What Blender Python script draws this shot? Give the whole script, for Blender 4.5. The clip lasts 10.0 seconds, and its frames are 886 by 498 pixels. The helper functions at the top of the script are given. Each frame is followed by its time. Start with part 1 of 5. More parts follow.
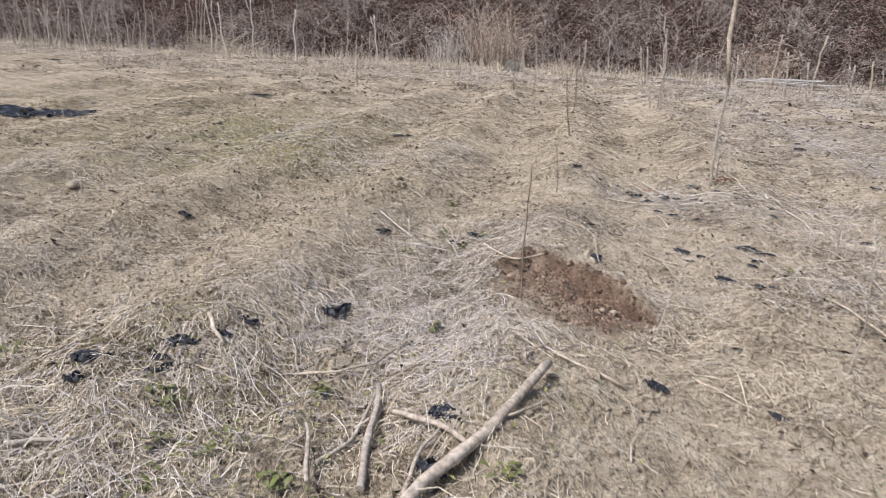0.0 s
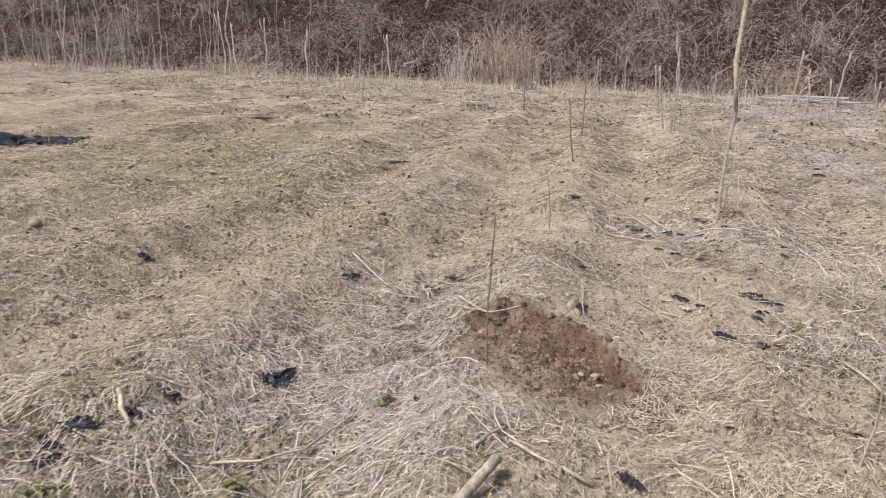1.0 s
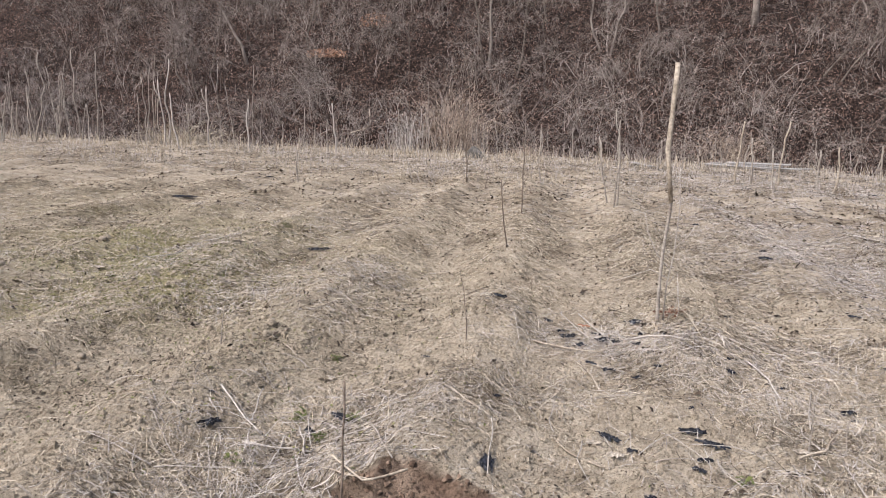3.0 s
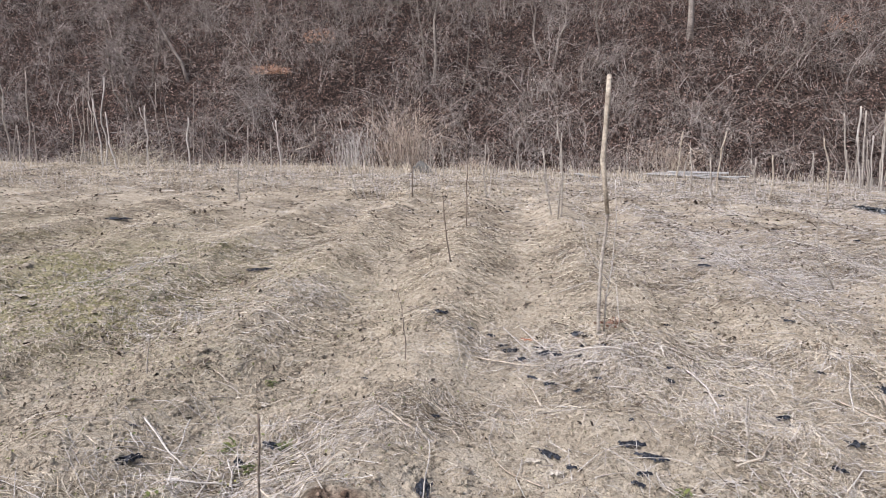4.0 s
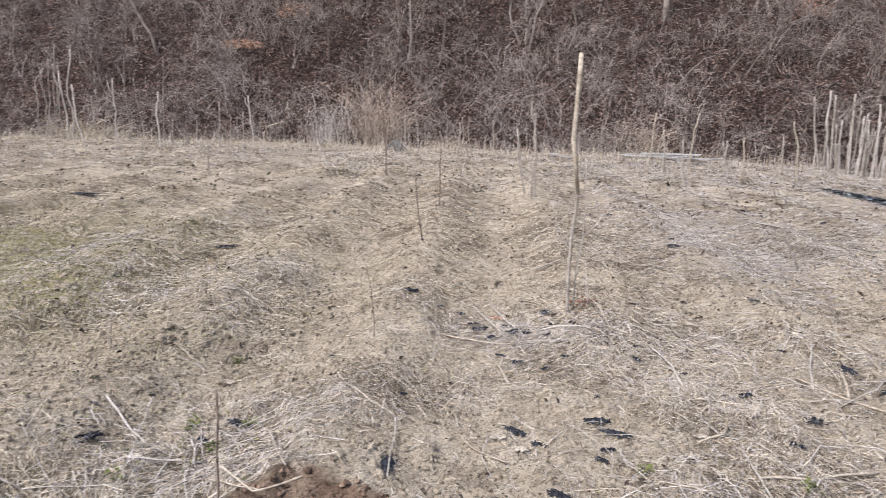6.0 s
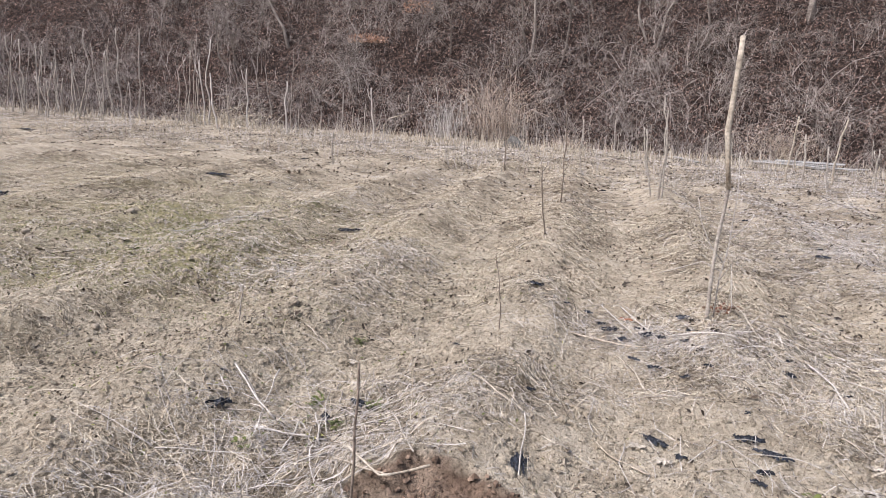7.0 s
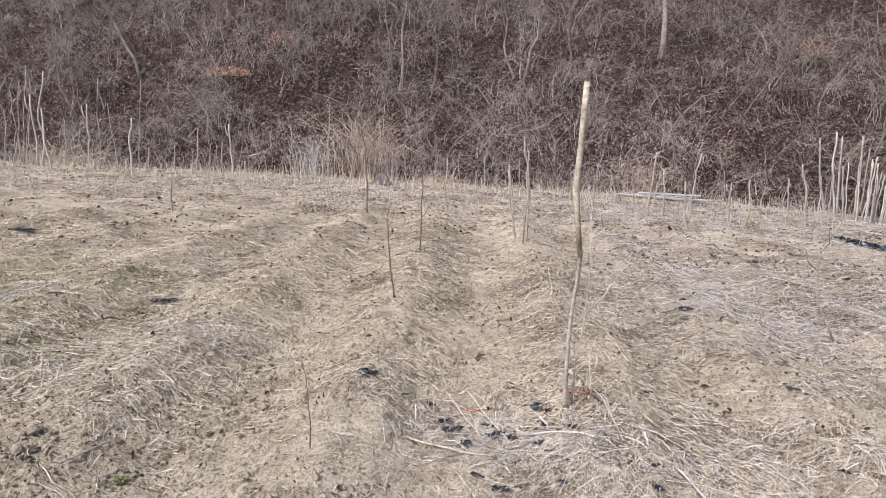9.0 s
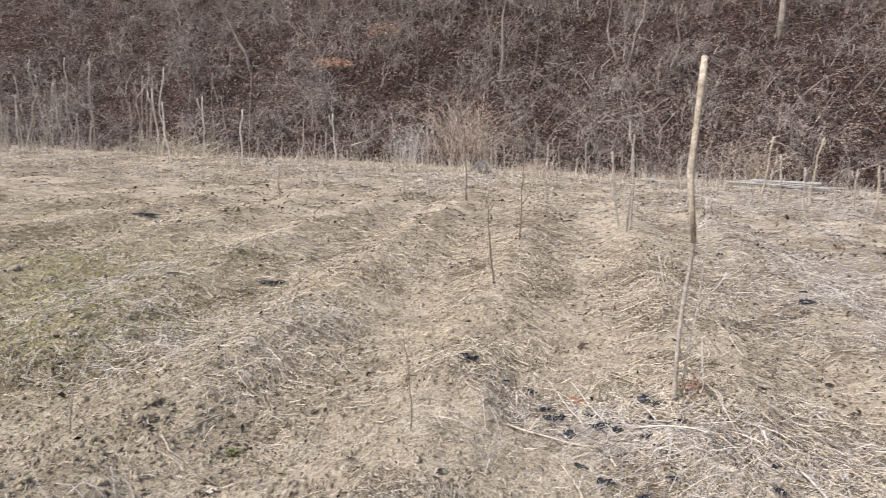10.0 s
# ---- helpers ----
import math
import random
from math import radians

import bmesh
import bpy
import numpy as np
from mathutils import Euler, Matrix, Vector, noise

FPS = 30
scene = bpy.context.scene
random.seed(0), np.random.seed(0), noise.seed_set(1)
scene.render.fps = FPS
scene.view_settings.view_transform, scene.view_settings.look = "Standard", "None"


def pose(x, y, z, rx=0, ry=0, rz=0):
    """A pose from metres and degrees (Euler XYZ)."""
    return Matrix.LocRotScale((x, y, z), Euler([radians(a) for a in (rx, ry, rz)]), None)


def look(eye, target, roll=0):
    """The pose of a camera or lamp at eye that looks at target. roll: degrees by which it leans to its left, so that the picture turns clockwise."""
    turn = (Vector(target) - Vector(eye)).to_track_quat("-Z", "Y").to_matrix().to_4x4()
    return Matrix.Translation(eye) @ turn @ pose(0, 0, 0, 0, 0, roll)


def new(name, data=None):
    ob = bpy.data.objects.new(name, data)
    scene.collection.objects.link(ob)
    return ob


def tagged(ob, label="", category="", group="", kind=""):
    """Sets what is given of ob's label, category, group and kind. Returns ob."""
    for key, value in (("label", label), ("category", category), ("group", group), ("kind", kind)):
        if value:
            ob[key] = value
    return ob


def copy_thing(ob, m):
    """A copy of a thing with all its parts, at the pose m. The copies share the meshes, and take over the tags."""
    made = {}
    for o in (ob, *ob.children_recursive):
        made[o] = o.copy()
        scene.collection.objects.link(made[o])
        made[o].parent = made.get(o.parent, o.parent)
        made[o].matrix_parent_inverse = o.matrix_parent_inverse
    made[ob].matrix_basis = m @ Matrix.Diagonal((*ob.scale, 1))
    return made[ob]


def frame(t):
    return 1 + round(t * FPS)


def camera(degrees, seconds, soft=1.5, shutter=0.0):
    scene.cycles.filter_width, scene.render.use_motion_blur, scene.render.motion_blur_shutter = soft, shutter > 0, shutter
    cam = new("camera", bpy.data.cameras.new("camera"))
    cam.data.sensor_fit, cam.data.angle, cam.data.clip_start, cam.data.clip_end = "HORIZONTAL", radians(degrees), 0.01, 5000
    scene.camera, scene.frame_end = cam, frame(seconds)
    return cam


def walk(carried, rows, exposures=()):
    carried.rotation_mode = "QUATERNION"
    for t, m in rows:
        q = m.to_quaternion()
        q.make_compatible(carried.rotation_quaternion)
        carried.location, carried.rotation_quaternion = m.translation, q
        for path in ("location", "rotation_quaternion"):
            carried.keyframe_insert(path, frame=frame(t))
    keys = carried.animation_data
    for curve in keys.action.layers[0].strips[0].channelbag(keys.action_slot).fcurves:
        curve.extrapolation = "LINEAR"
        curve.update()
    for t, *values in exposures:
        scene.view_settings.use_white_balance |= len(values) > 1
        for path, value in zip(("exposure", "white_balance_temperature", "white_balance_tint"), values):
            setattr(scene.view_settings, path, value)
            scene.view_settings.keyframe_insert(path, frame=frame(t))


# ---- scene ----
cam = camera(65.3, 10.0, soft=0.55, shutter=0.25)
PATH = [
    (0, (-1.307, 0.774, 1.227), (-1.669, 2.664, 0.681), 1.8),
    (0.5, (-1.229, 1.054, 1.297), (-1.714, 2.926, 0.788), 1.5),
    (1, (-1.078, 1.290, 1.327), (-1.507, 3.176, 0.822), 1.3),
    (1.5, (-1.068, 1.600, 1.310), (-1.365, 3.524, 0.849), 2.0),
    (2, (-1.087, 1.904, 1.423), (-1.342, 3.845, 1.011), 1.9),
    (2.5, (-0.940, 2.095, 1.474), (-1.253, 4.036, 1.109), 1.3),
    (2.7, (-0.884, 2.131, 1.518), (-1.221, 4.070, 1.164), 1.2),
    (3.25, (-0.795, 2.250, 1.548), (-1.110, 4.199, 1.234), 0.6),
    (3.8, (-0.747, 2.318, 1.538), (-0.980, 4.283, 1.249), 0.1),
    (4, (-0.726, 2.307, 1.547), (-0.923, 4.275, 1.255), -0.0),
    (4.5, (-0.718, 2.330, 1.533), (-0.835, 4.301, 1.215), 0.0),
    (5, (-0.688, 2.337, 1.522), (-0.716, 4.309, 1.189), 0.1),
    (5.5, (-0.657, 2.341, 1.535), (-0.671, 4.313, 1.200), 0.2),
    (6, (-0.686, 2.334, 1.530), (-0.811, 4.299, 1.180), 0.8),
    (6.2, (-0.743, 2.341, 1.510), (-0.977, 4.295, 1.150), 0.8),
    (6.75, (-0.849, 2.419, 1.432), (-1.266, 4.348, 1.063), 2.0),
    (7, (-0.882, 2.513, 1.405), (-1.310, 4.439, 1.044), 2.7),
    (7.3, (-0.915, 2.696, 1.409), (-1.284, 4.633, 1.071), 3.0),
    (7.5, (-0.939, 2.864, 1.433), (-1.231, 4.817, 1.118), 2.9),
    (8, (-0.898, 3.214, 1.501), (-1.026, 5.188, 1.203), 3.0),
    (8.5, (-0.701, 3.435, 1.572), (-0.832, 5.411, 1.292), 2.2),
    (9, (-0.604, 3.546, 1.611), (-0.709, 5.526, 1.350), 2.0),
    (9.5, (-0.607, 3.596, 1.610), (-0.804, 5.568, 1.343), 1.9),
    (9.8, (-0.627, 3.607, 1.586), (-0.919, 5.562, 1.302), 1.7),
    (10, (-0.645, 3.617, 1.564), (-1.026, 5.557, 1.264), 1.5),
]
EXPOSURES = [(0.0, -0.10, 6500, 13), (0.6, -0.10, 6750, 13), (1.4, -0.11, 6960, 13), (2.5, -0.14, 6850, 15), (3.9, 0.0, 6330, 14), (6.0, 0.02, 6350, 14), (7.5, 0.08, 6430, 15), (9.0, 0.08, 6420, 15), (9.7, 0.07, 6440, 14), (10.0, 0.08, 6650, 12)]
walk(cam, [(t, look(eye, target, roll)) for t, eye, target, roll in PATH], EXPOSURES)

# ---- light ----
SUN_ELEVATION, SUN_TURN = 55.0, 226.0
world = bpy.data.worlds.new("world")
scene.world = world
world.use_nodes = True
wn = world.node_tree.nodes
sky = wn.new("ShaderNodeTexSky")
sky.sky_type, sky.sun_disc = "NISHITA", False
sky.sun_elevation, sky.sun_rotation = radians(SUN_ELEVATION), radians(SUN_TURN)
sky.air_density, sky.dust_density, sky.ozone_density = 1.0, 4.0, 1.0
wn["Background"].inputs["Strength"].default_value = 0.13
world.node_tree.links.new(sky.outputs["Color"], wn["Background"].inputs["Color"])

sun = new("sun", bpy.data.lights.new("sun", "SUN"))
sun.data.energy, sun.data.angle, sun.data.color = 4.3, radians(11), (1.0, 0.97, 0.95)
sun_way = Vector((math.sin(radians(SUN_TURN)) * math.cos(radians(SUN_ELEVATION)),
                  math.cos(radians(SUN_TURN)) * math.cos(radians(SUN_ELEVATION)), math.sin(radians(SUN_ELEVATION))))
sun.matrix_world = look(sun_way * 60, (0, 0, 0))

# ---- small tools ----
RNG = np.random.default_rng(7)


def lattice(ix, iy, seed):
    h = (ix.astype(np.int64) * 374761393 + iy.astype(np.int64) * 668265263 + seed * 144269504) & 0xFFFFFFFF
    h = ((h ^ (h >> 13)) * 1274126177) & 0xFFFFFFFF
    return ((h ^ (h >> 16)) & 0xFFFFFF) / 0xFFFFFF


def grain(x, y, seed=0):
    """Smooth value noise, -1 to 1."""
    x, y = np.asarray(x, float), np.asarray(y, float)
    ix, iy = np.floor(x), np.floor(y)
    u, v = x - ix, y - iy
    u, v = u * u * (3 - 2 * u), v * v * (3 - 2 * v)
    a, b = lattice(ix, iy, seed), lattice(ix + 1, iy, seed)
    c, d = lattice(ix, iy + 1, seed), lattice(ix + 1, iy + 1, seed)
    return 2 * (a + (b - a) * u + (c - a) * v + (a - b - c + d) * u * v) - 1


def fbm(x, y, octaves=3, seed=0):
    x, y = np.asarray(x, float), np.asarray(y, float)
    total, gain = 0, 1.0
    for k in range(octaves):
        total = total + gain * grain(x * 2.03 ** k + 17 * k, y * 2.03 ** k - 9 * k, seed + k)
        gain *= 0.5
    return total


def step(a, b, v):
    u = np.clip((np.asarray(v, float) - a) / (b - a), 0, 1)
    return u * u * (3 - 2 * u)


def bell(x, y, cx, cy, rx, ry):
    return np.exp(-(((x - cx) / rx) ** 2 + ((y - cy) / ry) ** 2))


def mesh_of(name, verts, faces, smooth=False):
    """A mesh from arrays: faces all of one size."""
    verts, faces = np.asarray(verts, np.float32), np.asarray(faces, np.int32)
    me = bpy.data.meshes.new(name)
    n, k = faces.shape
    me.vertices.add(len(verts))
    me.vertices.foreach_set("co", verts.ravel())
    me.loops.add(n * k)
    me.loops.foreach_set("vertex_index", faces.ravel())
    me.polygons.add(n)
    me.polygons.foreach_set("loop_start", np.arange(0, n * k, k, dtype=np.int32))
    me.polygons.foreach_set("use_smooth", np.full(n, smooth))
    me.update(calc_edges=True)
    me.validate()
    return me


def part(name, data, material, parent=None, label=""):
    """Links a mesh or bmesh as one object under its thing."""
    if isinstance(data, bmesh.types.BMesh):
        me = bpy.data.meshes.new(name)
        data.to_mesh(me)
        data.free()
        data = me
    if material and not data.materials:
        data.materials.append(material)
    ob = new(name, data)
    if parent:
        ob.parent = parent
    if label:
        ob["label"] = label
    return ob


# ---- the lie of the land ----
def field_plane(x, y):
    return -0.3 + 0.035 * y - 0.022 * x


def far_edge(x):
    return 27.6 - 0.07 * np.maximum(0, x - 4) ** 2 - 0.02 * np.clip(-6 - x, 0, 9) ** 2


def inside(x, y):
    """Metres inside the field's far and side edges, negative beyond them."""
    right = 9.0 + 0.36 * np.maximum(0, y - 18.5) - x
    return np.minimum(far_edge(x) - y, right) + 0.35 * grain(x * 0.5, y * 0.5, 40)


def pit_mask(x, y, wide=0.0, soft=0.09):
    """The freshly dug hole, 1 in its middle."""
    dx, dy = x + 1.31 + 0.14 * (y - 4.7), y - 4.74
    r = np.sqrt((dx / 0.47) ** 2 + (dy / np.where(dy > 0, 0.52, 0.48)) ** 2)
    r = r + 0.16 * grain(x * 4, y * 4, 51) + 0.10 * grain(x * 11, y * 11, 52)
    return 1 - step(1.0 - soft + wide, 1.0 + wide, r)


def tufts(x, y):
    """Where the dead grass stands in hummocks, above 0, and the gaps between them."""
    # Drives relief and colour alike, so shade in the gaps is painted too.
    return 0.75 * grain(x * 5.2, y * 4.6, 137) + 0.55 * grain(x * 10.5 + 3, y * 9.5, 138)


def swathes(x, y):
    """Broader lighter and darker drifts of matted grass on the far part of the field."""
    # Colour only; partly stands in for relief shading lost on the coarse far mesh.
    return (grain(x * 2.1, y * 1.3, 139) + 0.6 * grain(x * 0.9, y * 0.8, 141)) * step(8, 12, y)


def ground_z(x, y, fine=True):
    x, y = np.asarray(x, float), np.asarray(y, float)
    z = field_plane(x, y)
    wob = 0.10 * grain(x * 0.3, y * 0.25, 3)
    amp = 0.082 * step(2.2, 3.4, y) * (1 - 0.95 * step(-0.5, -0.15, x) * (1 - step(6.7, 7.6, y))) * (1 - step(15, 24, y)) * (1 - 0.35 * step(0.4, 2.5, x)) * (1 - 0.4 * step(3.6, 6.0, -x))
    z = z - 0.012 + amp * (np.cos(2 * np.pi * (x - 0.17 + wob) / 1.6) + 0.12 * np.cos(4 * np.pi * (x - 0.17 + wob) / 1.6))
    z = z + 0.012 * grain(x * 0.35, y * 0.35, 1) + 0.012 * fbm(x * 1.3, y * 1.3, 2, 5)
    if fine:
        z = z + 0.016 * fbm(x * 3.1, y * 3.1, 2, 11) + 0.030 * np.clip(tufts(x, y), -0.35, 1.1) + 0.013 * grain(x * 15.5, y * 15.5, 13)
    z = z - 0.045 * step(0.8, 1.4, x) * (1 - step(9, 10.5, y)) - 0.02 * step(-0.6, -0.2, x) * (1 - step(6.7, 7.6, y))
    z = z - 0.03 * bell(x, y, -1.52, 7.12, 0.10, 0.08) - 0.06 * bell(x, y, -1.25, 7.4, 0.45, 0.3) - 0.07 * bell(x, y, -1.35, 8.9, 0.45, 0.3)
    z = z + 0.07 * bell(x, y, -0.42, 8.4, 0.22, 0.3) - 0.09 * bell(x, y, -1.5, 4.2, 0.38, 0.32)
    z = z + 0.04 * bell(x, y, -2.85, 3.9, 0.35, 0.5)
    pit = pit_mask(x, y, 0.0, np.where(y > 4.75, 0.17, 0.30))
    z = z - pit * (0.02 + 0.02 * grain(x * 5, y * 5, 61) + 0.022 * grain(x * 9, y * 9, 62) + 0.09 * step(4.2, 5.1, y))
    # the terrace's end, the ditch beyond it and the wooded slope
    inn = inside(x, y)
    out = np.maximum(0, -inn)
    side = step(7, 12, x)
    z = z - (0.55 + 1.6 * side) * step(0, 1.6 + 1.6 * side, out)
    up = y - (29.0 - 0.12 * np.maximum(0, x - 8)) + 1.2 * grain(x * 0.13, 3.3, 21)
    rise = 0.05 + 0.76 * np.clip(up, 0, 45) + 0.25 * np.maximum(0, up - 45)
    hill = 0.25 - 0.9 * side + rise + 0.5 * fbm(x * 0.16, y * 0.16, 2, 23) * step(0, 6, up) + 0.12 * fbm(x * 0.9, y * 0.9, 2, 27)
    return np.where(up > 0, np.maximum(z, hill), z)


def zed(x, y):
    return float(ground_z(np.array([x]), np.array([y]))[0])


def cover(x, y):
    """How thick the dead grass lies, 0 bare to 1."""
    c = 0.71 + 0.42 * fbm(x * 0.55, y * 0.55, 3, 71) + 0.34 * fbm(x * 2.2, y * 2.2, 2, 75)
    c = c - 1.3 * bell(x, y, -1.2, 7.25, 0.65, 0.55) - 1.0 * bell(x, y, -0.6, 10.0, 0.25, 2.2) - 0.8 * bell(x, y, -0.7, 5.65, 0.45, 0.55)
    c = c - 0.7 * bell(x, y, -2.15, 10.5, 0.25, 2.0) - 1.0 * bell(x, y, -0.8, 3.2, 0.55, 0.45) - 0.9 * bell(x, y, -3.1, 6.5, 0.8, 0.9) - 0.8 * bell(x, y, -1.5, 9.0, 0.6, 0.25)
    c = c - 0.7 * bell(x, y, 4.8, 9.8, 1.5, 1.8) + 0.45 * bell(x, y, 2.4, 12, 1.9, 2.2) + 0.4 * bell(x, y, -2.2, 4.7, 0.6, 0.7) - 0.7 * bell(x, y, 1.35, 8.8, 0.4, 0.5)
    c = c - 0.14 * step(1.6, 2.6, -x) * step(4.6, 5.6, y) * (1 - step(14, 18, y)) - 0.6 * bell(x, y, -0.2, 6.1, 0.5, 0.4) + 0.3 * bell(x, y, -0.2, 7.4, 0.9, 0.5) + 0.25 * step(15, 20, y) - 0.5 * bell(x, y, -1.8, 6.9, 0.7, 0.5) - 0.5 * bell(x, y, -0.1, 4.6, 0.5, 0.4)
    c = 0.5 + 1.35 * (c - 0.55)
    hole = bell(x, y, -1.25, 4.7, 0.50, 0.62)
    return np.clip(c, 0.05, 1) * (1 - pit_mask(x, y)) * (1 - step(0.35, 0.55, hole))


# ---- materials ----
def shader(name, rough=0.9):
    m = bpy.data.materials.new(name)
    m.use_nodes = True
    b = m.node_tree.nodes["Principled BSDF"]
    b.inputs["Roughness"].default_value = rough
    b.inputs["Specular IOR Level"].default_value = 0.25
    return m, m.node_tree, b


def wire(tree, a, b):
    tree.links.new(a, b)


def noise_node(tree, scale, detail=4.0, roughness=0.6, coords="Object"):
    tc = tree.nodes.new("ShaderNodeTexCoord")
    n = tree.nodes.new("ShaderNodeTexNoise")
    n.inputs["Scale"].default_value, n.inputs["Detail"].default_value, n.inputs["Roughness"].default_value = scale, detail, roughness
    wire(tree, tc.outputs[coords], n.inputs["Vector"])
    return n.outputs["Fac"]


def ramp(tree, fac, stops):
    r = tree.nodes.new("ShaderNodeValToRGB")
    el = r.color_ramp.elements
    while len(el) < len(stops):
        el.new(0.5)
    for e, (p, c) in zip(el, stops):
        e.position, e.color = p, (*c, 1)
    wire(tree, fac, r.inputs["Fac"])
    return r.outputs["Color"]


def blend(tree, fac, a, b, kind="MIX"):
    n = tree.nodes.new("ShaderNodeMix")
    n.data_type, n.blend_type = "RGBA", kind
    for sock, v in ((n.inputs[0], fac), (n.inputs[6], a), (n.inputs[7], b)):
        if isinstance(v, (int, float)):
            sock.default_value = v
        elif isinstance(v, tuple):
            sock.default_value = (*v, 1)
        else:
            wire(tree, v, sock)
    return n.outputs[2]


def bump(tree, b, height, strength, distance):
    n = tree.nodes.new("ShaderNodeBump")
    n.inputs["Strength"].default_value, n.inputs["Distance"].default_value = strength, distance
    wire(tree, height, n.inputs["Height"])
    wire(tree, n.outputs["Normal"], b.inputs["Normal"])


def grainy(name, stops, scale=8.0, rough=0.9, relief=0.4, depth=0.01, fine=60.0, coords="Object"):
    """Two scales of mottling over a ramp of colours, with bump."""
    m, t, b = shader(name, rough)
    big, small = noise_node(t, scale, 4, 0.6, coords), noise_node(t, fine, 3, 0.65, coords)
    col = ramp(t, big, stops)
    tone = ramp(t, small, [(0.3, (0.55, 0.55, 0.55)), (0.7, (1.25, 1.25, 1.25))])
    wire(t, blend(t, 1.0, col, tone, "MULTIPLY"), b.inputs["Base Color"])
    bump(t, b, small, relief, depth)
    return m


def many(name, stops, rough=0.85, mottle=0.0):
    """For joined strands, twigs and leaves: a shade for each."""
    m, t, b = shader(name, rough)
    g = t.nodes.new("ShaderNodeNewGeometry")
    col = ramp(t, g.outputs["Random Per Island"], stops)
    if mottle:
        tone = ramp(t, noise_node(t, mottle, 3), [(0.3, (0.6, 0.6, 0.6)), (0.7, (1.2, 1.2, 1.2))])
        col = blend(t, 1.0, col, tone, "MULTIPLY")
    wire(t, col, b.inputs["Base Color"])
    return m


def soil_material():
    m, t, b = shader("field_soil", 0.95)
    big, mid, small = noise_node(t, 0.45, 5), noise_node(t, 5.0, 5, 0.65), noise_node(t, 38.0, 4, 0.7)
    dry = ramp(t, mid, [(0.28, (0.36, 0.305, 0.23)), (0.5, (0.575, 0.502, 0.392)), (0.72, (0.69, 0.62, 0.507))])
    mossy = ramp(t, mid, [(0.3, (0.20, 0.18, 0.085)), (0.7, (0.46, 0.42, 0.235))])
    g = t.nodes.new("ShaderNodeAttribute")
    g.attribute_name = "green"
    col = dry
    col = blend(t, ramp(t, big, [(0.35, (0, 0, 0)), (0.7, (1, 1, 1))]), col, blend(t, 0.35, col, (0.40, 0.34, 0.265)))
    mat = t.nodes.new("ShaderNodeAttribute")
    mat.attribute_name = "matted"
    litter = ramp(t, noise_node(t, 14.0, 4, 0.65), [(0.3, (0.11, 0.088, 0.063)), (0.5, (0.33, 0.275, 0.205)), (0.72, (0.54, 0.465, 0.36))])
    col = blend(t, mat.outputs["Fac"], col, litter)
    col = blend(t, g.outputs["Fac"], col, mossy)
    fresh = ramp(t, mid, [(0.3, (0.095, 0.058, 0.040)), (0.5, (0.200, 0.137, 0.099)), (0.75, (0.385, 0.28, 0.208))])
    p = t.nodes.new("ShaderNodeAttribute")
    p.attribute_name = "dug"
    col = blend(t, p.outputs["Fac"], col, fresh)
    tone = ramp(t, small, [(0.34, (0.40, 0.38, 0.36)), (0.46, (0.93, 0.93, 0.93)), (0.66, (1.14, 1.14, 1.14))])
    tiny = noise_node(t, 105.0, 4, 0.7)
    speck = ramp(t, tiny, [(0.33, (0.46, 0.445, 0.43)), (0.45, (0.98, 0.98, 0.98)), (0.68, (1.12, 1.12, 1.12))])
    wire(t, blend(t, 1.0, blend(t, 1.0, col, tone, "MULTIPLY"), speck, "MULTIPLY"), b.inputs["Base Color"])
    mix = t.nodes.new("ShaderNodeMath")
    mix.operation = "ADD"
    wire(t, small, mix.inputs[0])
    wire(t, tiny, mix.inputs[1])
    bump(t, b, mix.outputs[0], 0.9, 0.03)
    return m


SOIL = soil_material()
# Slope soil runs to near-black: shade between leaves and twigs is painted in.
LITTER = grainy("litter_soil_gap_shade", [(0.36, (0.010, 0.007, 0.006)), (0.52, (0.045, 0.030, 0.025)), (0.68, (0.17, 0.115, 0.095))], 7.0, 0.95, 1.0, 0.06, 26.0)
STRAW = many("dry_straw", [(0.0, (0.17, 0.135, 0.095)), (0.3, (0.46, 0.395, 0.30)), (0.7, (0.62, 0.55, 0.435)), (1.0, (0.76, 0.70, 0.58))])
STRAW_GREY = many("weathered_straw", [(0.0, (0.15, 0.133, 0.125)), (0.35, (0.42, 0.392, 0.368)), (0.75, (0.59, 0.557, 0.528)), (1.0, (0.73, 0.70, 0.67))])
# Rotten straw, also used as the painted dark of gaps between hummocks.
THATCH = many("rotten_straw_gap_shade", [(0.0, (0.03, 0.024, 0.018)), (0.5, (0.13, 0.105, 0.075)), (1.0, (0.30, 0.25, 0.185))])
CHAFF = many("chaff_and_gap_shade", [(0.0, (0.03, 0.024, 0.02)), (0.6, (0.09, 0.07, 0.053)), (1.0, (0.22, 0.175, 0.13))])
GREEN = many("weed_green", [(0.0, (0.075, 0.095, 0.03)), (0.6, (0.17, 0.19, 0.06)), (1.0, (0.36, 0.35, 0.15))], 0.6)
SPROUT = many("fresh_sprout", [(0.0, (0.06, 0.09, 0.03)), (0.5, (0.18, 0.19, 0.085)), (1.0, (0.44, 0.42, 0.22))], 0.55)
CLOD = grainy("earth_clods", [(0.3, (0.36, 0.30, 0.225)), (0.55, (0.56, 0.485, 0.375)), (0.75, (0.68, 0.605, 0.485))], 1.5, 0.95, 0.6, 0.3, 4.0)
CLOD_RED = many("dug_clods", [(0.0, (0.09, 0.062, 0.046)), (0.6, (0.17, 0.117, 0.085)), (1.0, (0.36, 0.265, 0.20))], 0.95, 30.0)
